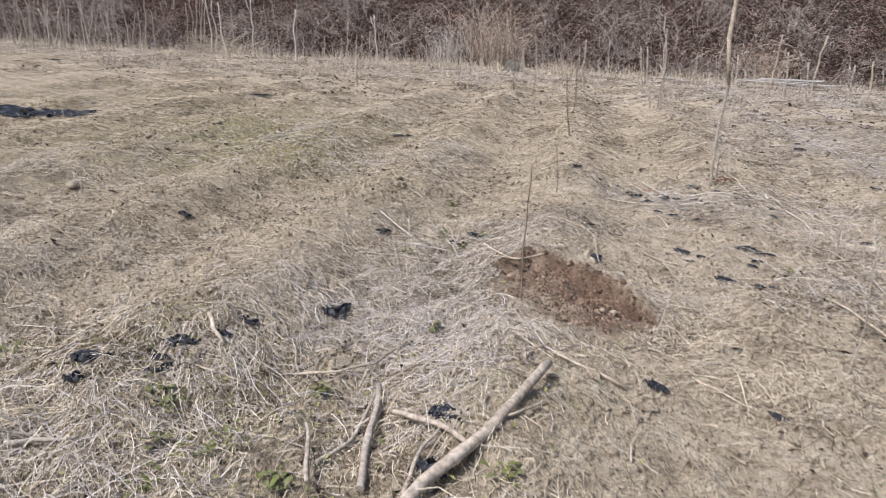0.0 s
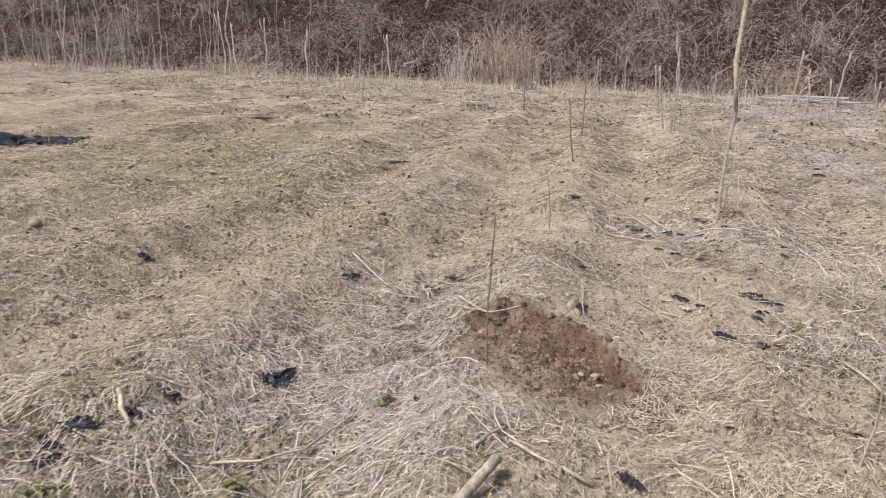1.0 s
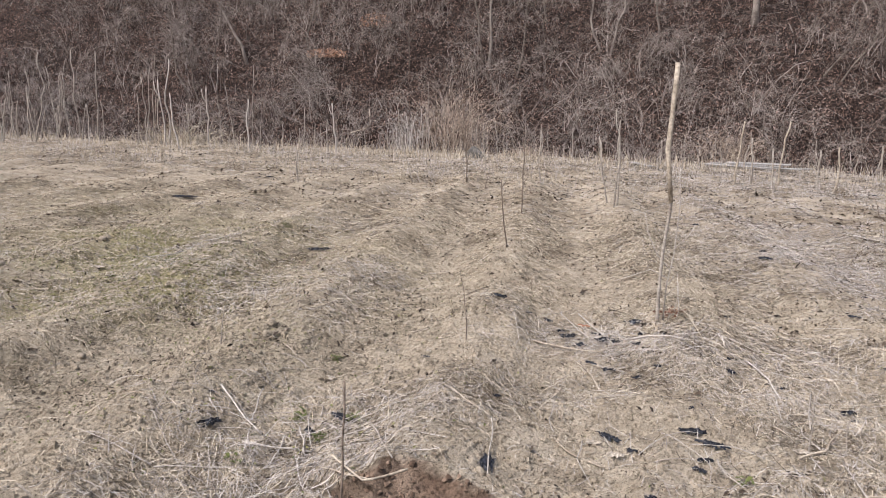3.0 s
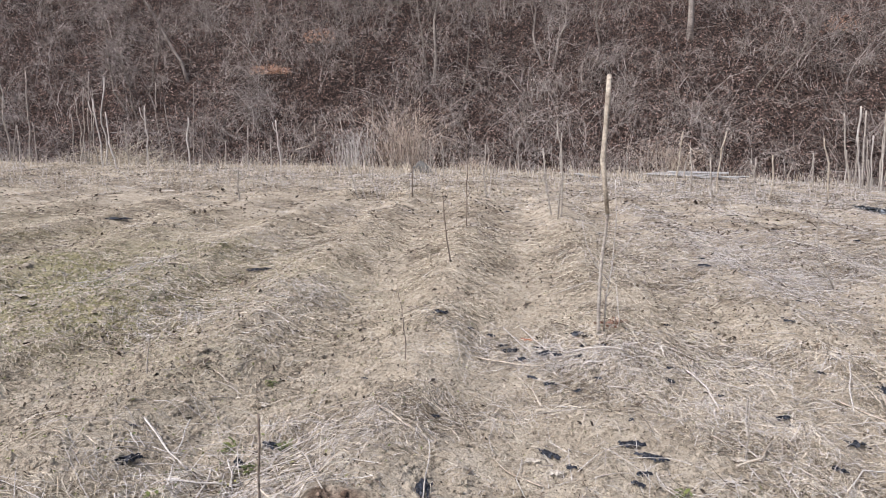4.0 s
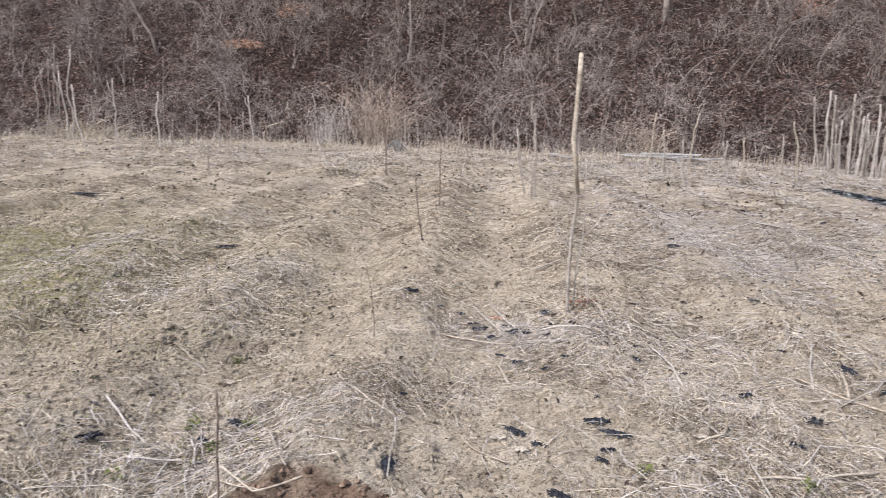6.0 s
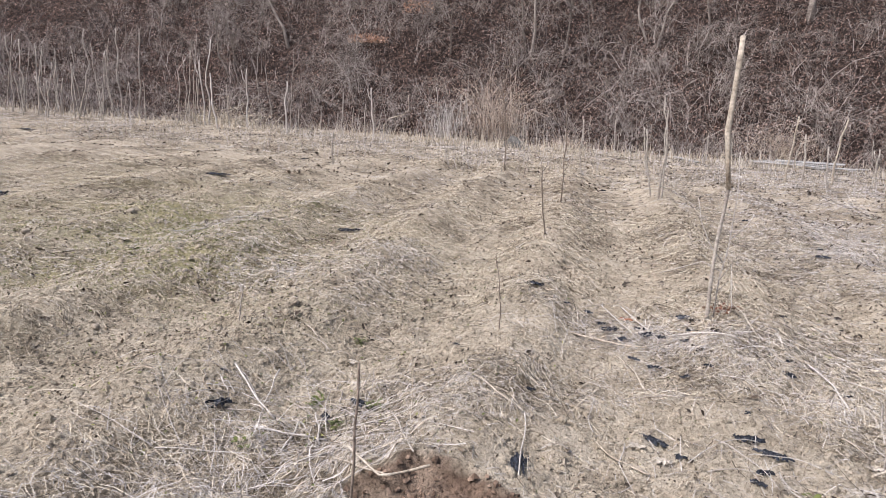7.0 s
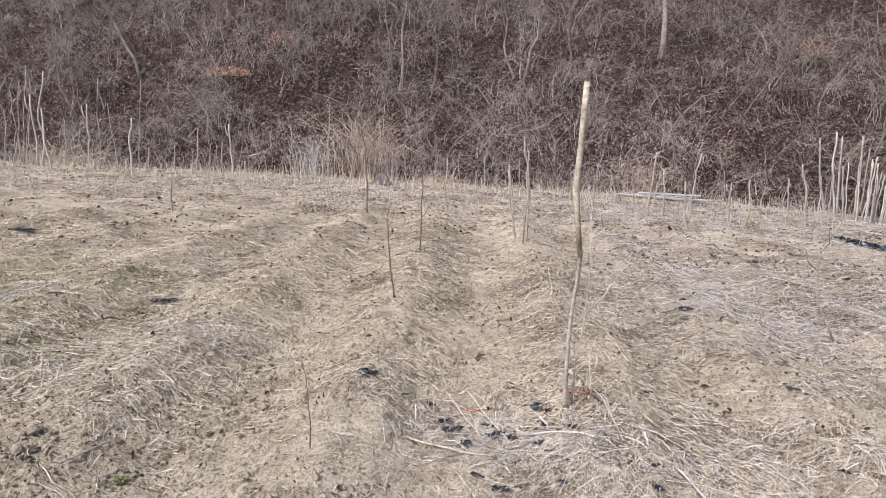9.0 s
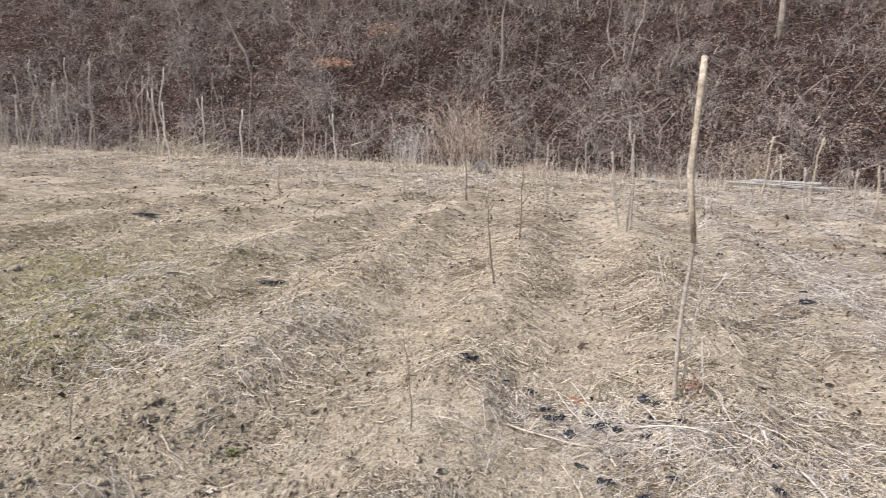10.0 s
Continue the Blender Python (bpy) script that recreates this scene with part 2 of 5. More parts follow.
STONE = grainy("field_stone", [(0.3, (0.33, 0.28, 0.21)), (0.7, (0.52, 0.46, 0.38))], 9.0, 0.85, 0.5, 0.01, 70.0)
GREY_STONE = grainy("grey_boulder", [(0.3, (0.075, 0.073, 0.069)), (0.7, (0.20, 0.193, 0.182))], 4.0, 0.9, 0.6, 0.03, 30.0)
# The pale blue-grey stop paints glints onto the black film.
FILM = grainy("black_film_glints", [(0.35, (0.010, 0.011, 0.014)), (0.55, (0.04, 0.045, 0.058)), (0.75, (0.15, 0.165, 0.20))], 16.0, 0.27, 0.3, 0.004, 90.0)
# Netting is near-black; its pale top stop is a painted highlight.
MESH_DARK = grainy("dark_netting_glints", [(0.40, (0.008, 0.010, 0.012)), (0.54, (0.04, 0.048, 0.056)), (0.64, (0.34, 0.38, 0.41))], 7.0, 0.45, 0.5, 0.01, 60.0)
PEELED = grainy("peeled_wood", [(0.3, (0.33, 0.275, 0.21)), (0.55, (0.53, 0.47, 0.385)), (0.75, (0.66, 0.60, 0.51))], 6.0, 0.8, 0.4, 0.006, 45.0)
GREY_WOOD = grainy("weathered_wood", [(0.3, (0.30, 0.26, 0.225)), (0.55, (0.46, 0.42, 0.37)), (0.75, (0.60, 0.555, 0.50))], 7.0, 0.85, 0.5, 0.006, 50.0)
BARKED = grainy("barked_pole", [(0.3, (0.36, 0.31, 0.26)), (0.55, (0.49, 0.435, 0.37)), (0.75, (0.58, 0.525, 0.46))], 5.0, 0.85, 0.5, 0.006, 40.0)
PLANK = grainy("weathered_plank", [(0.3, (0.22, 0.22, 0.215)), (0.7, (0.46, 0.455, 0.445))], 5.0, 0.85, 0.5, 0.006, 40.0)
PALE_WOOD = grainy("bleached_wood", [(0.3, (0.47, 0.43, 0.385)), (0.55, (0.61, 0.57, 0.525)), (0.75, (0.72, 0.685, 0.64))], 7.0, 0.85, 0.5, 0.006, 50.0)
BARK = grainy("sapling_bark", [(0.3, (0.15, 0.118, 0.095)), (0.7, (0.31, 0.255, 0.21))], 9.0, 0.85, 0.4, 0.005, 60.0)
TRUNK = grainy("tree_bark", [(0.3, (0.12, 0.10, 0.086)), (0.55, (0.22, 0.19, 0.165)), (0.75, (0.31, 0.275, 0.24))], 3.0, 0.9, 0.6, 0.02, 25.0)
TRUNK_PALE = grainy("pale_tree_bark", [(0.3, (0.20, 0.17, 0.148)), (0.55, (0.34, 0.30, 0.265)), (0.75, (0.44, 0.395, 0.355))], 3.0, 0.9, 0.6, 0.02, 25.0)
TWIGS = many("brush_twigs", [(0.0, (0.05, 0.04, 0.036)), (0.35, (0.19, 0.16, 0.143)), (0.75, (0.37, 0.325, 0.296)), (1.0, (0.54, 0.49, 0.455))])
TWIGS_PALE = many("pale_twigs", [(0.0, (0.17, 0.145, 0.13)), (0.5, (0.37, 0.325, 0.295)), (1.0, (0.58, 0.525, 0.485))])
LEAVES = many("fallen_leaves", [(0.0, (0.025, 0.016, 0.013)), (0.4, (0.125, 0.080, 0.065)), (0.75, (0.31, 0.212, 0.176)), (1.0, (0.50, 0.375, 0.32))], 0.8)
RUST = many("rust_leaves", [(0.0, (0.30, 0.15, 0.095)), (0.5, (0.60, 0.36, 0.24)), (1.0, (0.80, 0.60, 0.47))], 0.8)
DEAD_LEAF = many("dead_leaf", [(0.0, (0.13, 0.055, 0.035)), (1.0, (0.36, 0.19, 0.13))], 0.8)
REED = many("tan_grass", [(0.0, (0.20, 0.145, 0.11)), (0.5, (0.50, 0.41, 0.335)), (1.0, (0.72, 0.625, 0.535))])
ORANGE = grainy("orange_film", [(0.3, (0.34, 0.13, 0.07)), (0.7, (0.50, 0.24, 0.14))], 20.0, 0.5, 0.3, 0.004, 80.0)
PALE_CHIP = grainy("pale_chip", [(0.3, (0.38, 0.34, 0.28)), (0.7, (0.58, 0.53, 0.46))], 18.0, 0.7, 0.3, 0.004, 80.0)


# ---- ground, one sheet from the field up the wooded slope ----
def stretch(lo, hi, *bands):
    """Grid lines: bands of (up to, spacing), from lo to hi."""
    out, at = [lo], lo
    for to, gap in bands:
        n = max(1, round((to - at) / gap))
        out += [at + (to - at) * (k + 1) / n for k in range(n)]
        at = to
    return np.array(out)


def build_ground():
    xs = stretch(-400, 400, (-120, 40), (-45, 6), (-26, 0.8), (-12, 0.3), (-5, 0.12), (-3.4, 0.055), (2.2, 0.032), (7, 0.12), (14, 0.25), (30, 0.8), (60, 5), (400, 60))
    ys = stretch(-400, 400, (-60, 60), (-8, 6), (1, 0.5), (2.2, 0.12), (8.2, 0.034), (9.8, 0.055), (15, 0.12), (30, 0.22), (52, 0.5), (90, 3), (400, 40))
    gx, gy = np.meshgrid(xs, ys)
    x, y = gx.ravel(), gy.ravel()
    z = ground_z(x, y)
    nx, ny = len(xs), len(ys)
    i = (np.arange(ny - 1)[:, None] * nx + np.arange(nx - 1)[None, :]).ravel()
    faces = np.stack([i, i + 1, i + 1 + nx, i + nx], 1)
    me = mesh_of("ground", np.stack([x, y, z], 1), faces, True)
    me.materials.append(SOIL)
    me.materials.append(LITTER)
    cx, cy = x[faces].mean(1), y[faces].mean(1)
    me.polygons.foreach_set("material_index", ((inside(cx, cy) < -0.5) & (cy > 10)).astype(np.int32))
    dug = me.attributes.new("dug", "FLOAT", "POINT")
    spoil = 0.75 * bell(x, y, -1.05, 4.5, 0.34, 0.3) + 0.35 * bell(x, y, -1.15, 9.1, 0.25, 0.2) + 0.3 * bell(x, y, -2.8, 3.6, 0.5, 0.2)
    dug.data.foreach_set("value", np.clip(np.maximum(pit_mask(x, y, 0.03, 0.06) * (0.98 + 0.2 * grain(x * 6, y * 6, 92) - 0.65 * (1 - step(4.40, 5.0, y + 0.45 * (x + 1.3)))), spoil * (1 + 0.7 * grain(x * 7, y * 7, 90))), 0, 1).astype(np.float32))
    matted = me.attributes.new("matted", "FLOAT", "POINT")
    # Real litter under thick grass, plus painted shade where tufts and swathes are low.
    thick = 1.25 * cover(x, y) - 0.25 + 0.35 * fbm(x * 2.6, y * 2.6, 2, 94) - 0.45 * tufts(x, y) - 0.5 * swathes(x, y)
    matted.data.foreach_set("value", (np.clip(thick, 0, 0.8) * (1 - bell(x, y, -1.2, 7.3, 0.6, 0.5))).astype(np.float32))
    green = me.attributes.new("green", "FLOAT", "POINT")
    lush = bell(x, y, -5.2, 8.8, 2.2, 2.4) + 0.85 * bell(x, y, -2.6, 3.0, 1.1, 0.8) + 0.5 * bell(x, y, -8, 11, 3, 3)
    green.data.foreach_set("value", np.clip(lush * (0.75 + 0.7 * grain(x * 1.4, y * 1.4, 91)), 0, 0.9).astype(np.float32))
    return tagged(new("ground", me), "tan field of low ridges under matted dead grass, meeting a leaf-strewn slope", "ground", kind="structure")


ground = build_ground()


# ---- strands, twigs and clods: what nobody could count ----
def strands(x, y, length, width, turn, arch, segs, curl=1.1):
    """Flattened stems lying on the ground: arrays of places, lengths, widths, headings and arch heights."""
    n = len(x)
    bend = RNG.normal(0, curl, n)
    s = np.linspace(0, 1, segs + 1)[None, :]
    head = turn[:, None] + bend[:, None] * (s - 0.5)
    stepx, stepy = np.cos(head) * length[:, None] / segs, np.sin(head) * length[:, None] / segs
    px = x[:, None] + np.cumsum(stepx, 1) - stepx * 0.5 - length[:, None] * np.cos(turn[:, None]) * 0.5
    py = y[:, None] + np.cumsum(stepy, 1) - stepy * 0.5 - length[:, None] * np.sin(turn[:, None]) * 0.5
    clear = pit_mask(px, py).max(1) < 0.12
    lift = np.sin(np.pi * np.clip(s * RNG.uniform(0.6, 1.1, (n, 1)) + RNG.uniform(0, 0.25, (n, 1)), 0, 1))
    pz = ground_z(px, py) + 0.004 + arch[:, None] * lift + RNG.uniform(0, 0.012, (n, 1))
    roll = RNG.uniform(-0.7, 0.7, n)[:, None]
    w = width[:, None] * (1 - 0.65 * s) * 0.5
    ox, oy, oz = -np.sin(head) * np.cos(roll) * w, np.cos(head) * np.cos(roll) * w, np.sin(roll) * w
    a = np.stack([px - ox, py - oy, pz - oz], 2)
    b = np.stack([px + ox, py + oy, pz + oz], 2)
    verts = np.stack([a, b], 2)[clear].reshape(-1, 3)
    n = int(clear.sum())
    base = (np.arange(n) * 2 * (segs + 1))[:, None] + 2 * np.arange(segs)[None, :]
    i = base.ravel()
    return verts, np.stack([i, i + 1, i + 3, i + 2], 1)


def scatter(n, x0, x1, y0, y1, power=1.0, bias=None, wedge=False):
    """About n places in a rectangle, thinned by the cover of dead grass; wedge: only on the strip of field that opens out from the path."""
    x, y = RNG.uniform(x0, x1, n * 3), RNG.uniform(y0, y1, n * 3)
    c = cover(x, y) if bias is None else bias(x, y)
    keep = (RNG.uniform(0, 1, n * 3) < c ** power) & (inside(x, y) > -0.4)
    if wedge:
        keep &= (x > -1.7 - 1.0 * (y - 0.7)) & (x < 0.1 + 0.68 * (y - 2.2))
    return x[keep][:n], y[keep][:n]


def heading(x, y, spread):
    return np.pi * 0.8 * fbm(x * 1.5, y * 1.5, 2, 120) + RNG.normal(0, spread, len(x)) + RNG.integers(0, 2, len(x)) * np.pi


def greyness(x, y):
    return np.clip(0.30 - 0.15 * step(1.5, 3.5, -x) + 0.6 * step(-0.5, 2.5, x) * step(6, 9, y) + 0.22 * bell(x, y, -2.2, 4.6, 0.9, 1.0) + 0.55 * bell(x, y, -0.2, 7.5, 0.9, 0.5)
                   + 0.25 * bell(x, y, -2.7, 8.9, 0.5, 0.4) + 0.35 * step(18, 23, y) + 0.35 * fbm(x * 0.5, y * 0.5, 2, 130), 0.05, 0.95)


def lay_grass():
    fields = ((150000, -6.9, 3.4, 2.1, 7.4, 0.060, 0.0029, 0.017, 2), (34000, -6.9, 4.0, 2.1, 9, 0.12, 0.0027, 0.030, 3), (5000, -9.5, 5.6, 2.1, 12, 0.26, 0.0034, 0.04, 4),
              (150000, -11.5, 5.8, 7.2, 13, 0.075, 0.0052, 0.026, 1), (13000, -10.5, 5.8, 7.2, 14, 0.13, 0.0042, 0.04, 3), (70000, -18, 9.5, 12.8, 20, 0.11, 0.008, 0.045, 1), (70000, -28, 12, 19.5, 28.2, 0.15, 0.0095, 0.05, 1),
              (5000, -12, 10, -9, 2.3, 0.14, 0.012, 0.02, 1))
    heaps = {"tan": [], "grey": [], "rotten": []}
    for n, x0, x1, y0, y1, long, wide, high, segs in fields:
        x, y = scatter(n, x0, x1, y0, y1, wedge=y0 > 0)
        pick, g, heap = RNG.uniform(0, 1, len(x)), greyness(x, y), tufts(x, y)
        # More dark strands where tufts are low: shade of the gaps put into colour.
        low = np.clip(0.25 + 0.26 * fbm(x * 1.5, y * 1.5, 3, 135) - 0.36 * heap - 0.40 * swathes(x, y), 0.03, 0.8)
        for key, m in (("rotten", pick < low), ("grey", (pick >= low) & (pick < low + (1 - low) * g)), ("tan", pick >= low + (1 - low) * g)):
            k = int(m.sum())
            size = RNG.lognormal(0, 0.5, k)
            heaps[key].append(strands(x[m], y[m], long * size, wide * RNG.uniform(0.6, 1.5, k), heading(x[m], y[m], 1.25),
                                      high * RNG.exponential(0.6, k) * (0.3 if key == "rotten" else 1) * (0.6 + 0.9 * np.clip(heap[m], 0, 1)), segs))
    # swathes where longer bleached stems lie thick: x, y, spread, number, length
    for cx, cy, rx, ry, n, long in ((-2.4, 5.6, 0.42, 0.34, 420, 0.24), (-0.45, 7.6, 0.5, 0.28, 520, 0.22), (0.75, 6.6, 0.6, 0.4, 420, 0.17), (-2.85, 2.55, 0.3, 0.2, 420, 0.20),
                                    (-2.75, 8.95, 0.35, 0.25, 300, 0.18), (2.8, 12.0, 1.3, 1.4, 2600, 0.30), (-5.0, 9.9, 0.22, 0.7, 420, 0.34), (1.0, 5.45, 0.4, 0.3, 300, 0.15), (-2.15, 3.4, 0.45, 0.3, 240, 0.26),
                                    (-4.9, 9.2, 0.9, 0.7, 420, 0.30), (0.2, 5.2, 0.35, 0.3, 240, 0.18), (3.4, 8.6, 0.9, 0.8, 500, 0.26)):
        n = round(n * 0.7)
        x, y = RNG.normal(cx, rx, n), RNG.normal(cy, ry, n)
        heaps["grey"].append(strands(x, y, long * RNG.lognormal(0, 0.4, n), 0.0030 * RNG.uniform(0.7, 1.5, n), RNG.uniform(0, 2 * np.pi, n), 0.05 * RNG.exponential(0.6, n), 3, 0.5))
    told = {"tan": (STRAW, "matted tan dead grass lying flat over the field"), "grey": (STRAW_GREY, "bleached grey dead grass lying in swathes on the field"),
            "rotten": (THATCH, "dark rotten grass litter, also painted shade in the gaps")}
    for key, pieces in heaps.items():
        verts, faces, at = [], [], 0
        for v, f in pieces:
            verts.append(v)
            faces.append(f + at)
            at += len(v)
        tagged(part("dead_grass", mesh_of("dead_grass", np.concatenate(verts), np.concatenate(faces)), told[key][0]), told[key][1], "grass", kind="stuff")


def upright(n, x0, x1, y0, y1, tall, wide, material, label, name, bias=None, lean=0.25):
    """Thin dry stalks that still stand, each a three-sided stem."""
    x, y = scatter(n, x0, x1, y0, y1, 1.0, bias)
    k = len(x)
    h = tall * RNG.lognormal(0, 0.4, k)
    z = ground_z(x, y)
    a = np.stack([x, y, z - 0.02], 1)
    tip = a + np.stack([RNG.normal(0, lean, k) * h, RNG.normal(0, lean, k) * h, h], 1)
    mid = (a + tip) / 2 + np.stack([RNG.normal(0, 0.05, k) * h, RNG.normal(0, 0.05, k) * h, h * 0.04], 1)
    r = wide * RNG.uniform(0.6, 1.4, k)
    v, f = prisms(np.concatenate([a, mid]), np.concatenate([mid, tip]), np.concatenate([r, r * 0.8]), np.concatenate([r * 0.8, r * 0.45]))
    return tagged(part(name, mesh_of(name, v, f), material), label, "grass", kind="stuff")


def prisms(p, q, r0, r1):
    """Three-sided tapered sticks from p to q."""
    p, q = np.asarray(p, float), np.asarray(q, float)
    d = q - p
    d = d / np.maximum(np.linalg.norm(d, axis=1, keepdims=True), 1e-6)
    ref = np.where(np.abs(d[:, 2:3]) < 0.9, np.array([[0, 0, 1.0]]), np.array([[1.0, 0, 0]]))
    u = np.cross(d, ref)
    u = u / np.linalg.norm(u, axis=1, keepdims=True)
    w = np.cross(d, u)
    rings = []
    for c, r in ((p, np.asarray(r0)), (q, np.asarray(r1))):
        for k in range(3):
            a = 2 * np.pi * k / 3
            rings.append(c + (u * np.cos(a) + w * np.sin(a)) * r[:, None])
    v = np.stack(rings, 1).reshape(-1, 3)
    b = np.arange(len(p))[:, None] * 6
    f = np.concatenate([b + np.array([[k, (k + 1) % 3, 3 + (k + 1) % 3, 3 + k]]) for k in range(3)], 0)
    return v, f


def slivers(p, q, r):
    """The finest twigs: one tapering blade each."""
    p, q = np.asarray(p, float), np.asarray(q, float)
    n = len(p)
    d = q - p
    side = np.cross(d, RNG.normal(0, 1, (n, 3)))
    side = side / np.maximum(np.linalg.norm(side, axis=1, keepdims=True), 1e-6) * np.asarray(r)[:, None]
    v = np.stack([p - side, p + side, q + side * 0.5, q - side * 0.5], 1).reshape(-1, 3)
    return v, np.arange(n * 4).reshape(n, 4)


def joined(*pieces):
    verts, faces, at = [], [], 0
    for v, f in pieces:
        verts.append(v)
        faces.append(f + at)
        at += len(v)
    return np.concatenate(verts), np.concatenate(faces)


def lumps(x, y, size, squash=0.75):
    """Small crumbs of earth half sunk in the soil, each shaken out of shape."""
    n = len(x)
    base = np.array([[1, 0, -0.3], [0, 1, -0.3], [-1, 0, -0.3], [0, -1, -0.3], [0, 0, 1]], float)
    tris = np.array([[0, 1, 4], [1, 2, 4], [2, 3, 4], [3, 0, 4]])
    a = RNG.uniform(0, 2 * np.pi, n)
    v = (base[None] + RNG.normal(0, 0.22, (n, 5, 3))) * size[:, None, None] * np.array([[[1, 1, squash]]]) * RNG.uniform(0.7, 1.3, (n, 1, 3))
    vx = v[..., 0] * np.cos(a)[:, None] - v[..., 1] * np.sin(a)[:, None]
    vy = v[..., 0] * np.sin(a)[:, None] + v[..., 1] * np.cos(a)[:, None]
    z = ground_z(x, y) + size * 0.1
    out = np.stack([vx + x[:, None], vy + y[:, None], v[..., 2] + z[:, None]], 2).reshape(-1, 3)
    return out, (tris[None] + np.arange(n)[:, None, None] * 5).reshape(-1, 3)


def clods(x, y, size):
    """Rounder lumps of earth: two rings of five and a crown."""
    n = len(x)
    a = np.arange(5) * 2 * np.pi / 5
    base = np.concatenate([np.stack([np.cos(a), np.sin(a), np.full(5, -0.25)], 1), np.stack([0.72 * np.cos(a + 0.6), 0.72 * np.sin(a + 0.6), np.full(5, 0.5)], 1), np.array([[0, 0, 0.78]])])
    tris = [(k, (k + 1) % 5, 5 + k) for k in range(5)] + [((k + 1) % 5, 5 + (k + 1) % 5, 5 + k) for k in range(5)] + [(5 + k, 5 + (k + 1) % 5, 10) for k in range(5)]
    v = (base[None] + RNG.normal(0, 0.13, (n, 11, 3))) * size[:, None, None] * RNG.uniform(0.7, 1.35, (n, 1, 3))
    t = RNG.uniform(0, 2 * np.pi, (n, 1))
    vx, vy = v[..., 0] * np.cos(t) - v[..., 1] * np.sin(t), v[..., 0] * np.sin(t) + v[..., 1] * np.cos(t)
    out = np.stack([vx + x[:, None], vy + y[:, None], v[..., 2] + ground_z(x, y)[:, None] + size[:, None] * 0.15], 2).reshape(-1, 3)
    return out, (np.array(tris)[None] + np.arange(n)[:, None, None] * 11).reshape(-1, 3)


def lay_clods():
    x, y = scatter(28000, -6.4, 3.2, 2.3, 8.6, 1.0, lambda a, b: np.clip(1.15 - cover(a, b), 0.15, 1) * (1 - pit_mask(a, b, 0.2)), True)
    x2, y2 = scatter(9000, -8, 5, 8.4, 14, 1.0, lambda a, b: np.clip(1.1 - cover(a, b), 0.1, 1))
    x3, y3 = RNG.normal(-1.25, 0.42, 150), RNG.normal(9.15, 0.14, 150)
    size = np.concatenate([0.004 + np.minimum(0.005 * RNG.lognormal(0, 0.7, len(x)), 0.028), 0.010 + np.minimum(0.008 * RNG.lognormal(0, 0.6, len(x2)), 0.03)])
    size = np.concatenate([size, RNG.uniform(0.012, 0.04, 150)])
    x, y = np.concatenate([x, x2, x3]), np.concatenate([y, y2, y3])
    v, f = lumps(x, y, size)
    cx, cy = scatter(5200, -5.2, 3.2, 2.0, 9.4, 1.0, lambda a, b: np.clip(1.2 - cover(a, b), 0.25, 1) * (1 - pit_mask(a, b, 0.2)) * (1 - bell(a, b, -1.2, 7.3, 0.6, 0.5)))
    tagged(part("larger_clods", mesh_of("larger_clods", *clods(cx, cy, 0.010 + np.minimum(0.007 * RNG.lognormal(0, 0.5, len(cx)), 0.03)), True), SOIL), "rounded clods of dry tan earth on the field", "clods", kind="stuff")
    tagged(part("earth_clods", mesh_of("earth_clods", v, f), SOIL), "crumbs and small clods of dry tan earth", "clods", kind="stuff")
    x, y = RNG.normal(-1.3, 0.36, 1700), RNG.normal(4.75, 0.42, 1700)
    keep = pit_mask(x, y, 0.08) + 0.5 * bell(x, y, -1.05, 4.4, 0.45, 0.3) - 0.8 * (1 - step(4.35, 4.8, y + 0.45 * (x + 1.3))) > RNG.uniform(0.15, 3.2, 1700)
    v, f = clods(x[keep], y[keep], 0.005 + np.minimum(0.006 * RNG.lognormal(0, 0.6, int(keep.sum())), 0.022))
    tagged(part("dug_lumps", mesh_of("dug_lumps", v, f), CLOD_RED), "lumps of reddish brown earth in and round the dug hole", "clods", kind="stuff")
    x, y = RNG.normal(-1.33, 0.38, 1500), RNG.normal(4.75, 0.40, 1500)
    keep = pit_mask(x, y) + 0.5 * bell(x, y, -1.15, 4.3, 0.4, 0.25) - 0.8 * (1 - step(4.35, 4.8, y + 0.45 * (x + 1.3))) > RNG.uniform(0.1, 0.7, 1500)
    v, f = lumps(x[keep], y[keep], 0.004 + 0.006 * RNG.lognormal(0, 0.5, int(keep.sum())))
    tagged(part("dug_clods", mesh_of("dug_clods", v, f), CLOD_RED), "crumbs of dark reddish earth in and round the dug hole", "clods", kind="stuff")


def single_clods():
    """The clods beside the path, each a piece of the ground of its own."""
    rng = np.random.default_rng(83)
    meshes = []
    for k in range(6):
        me = bpy.data.meshes.new("clod")
        bm = bmesh.new()
        bmesh.ops.create_icosphere(bm, subdivisions=1, radius=1)
        for w in bm.verts:
            w.co = Vector((w.co.x * rng.uniform(0.7, 1.25), w.co.y * rng.uniform(0.7, 1.25), w.co.z * rng.uniform(0.5, 0.85)))
        bm.to_mesh(me)
        bm.free()
        me.materials.append(CLOD)
        meshes.append(me)
    n = 0
    while n < 300:
        x, y = rng.uniform(-3.4, 1.0), rng.uniform(3.0, 7.2)
        if rng.uniform() > 1.15 - float(cover(np.array(x), np.array(y))) or float(pit_mask(np.array(x), np.array(y), 0.1)) > 0.1 or x < -0.9 * (y - 0.5):
            continue
        r = 0.009 + min(0.008 * rng.lognormal(0, 0.55), 0.03)
        ob = part("clod", meshes[n % 6], None, ground)
        ob.matrix_world = Matrix.Translation((x, y, zed(x, y) + r * 0.25)) @ Matrix.Rotation(rng.uniform(0, 6.28), 4, "Z") @ Matrix.Scale(r, 4)
        n += 1


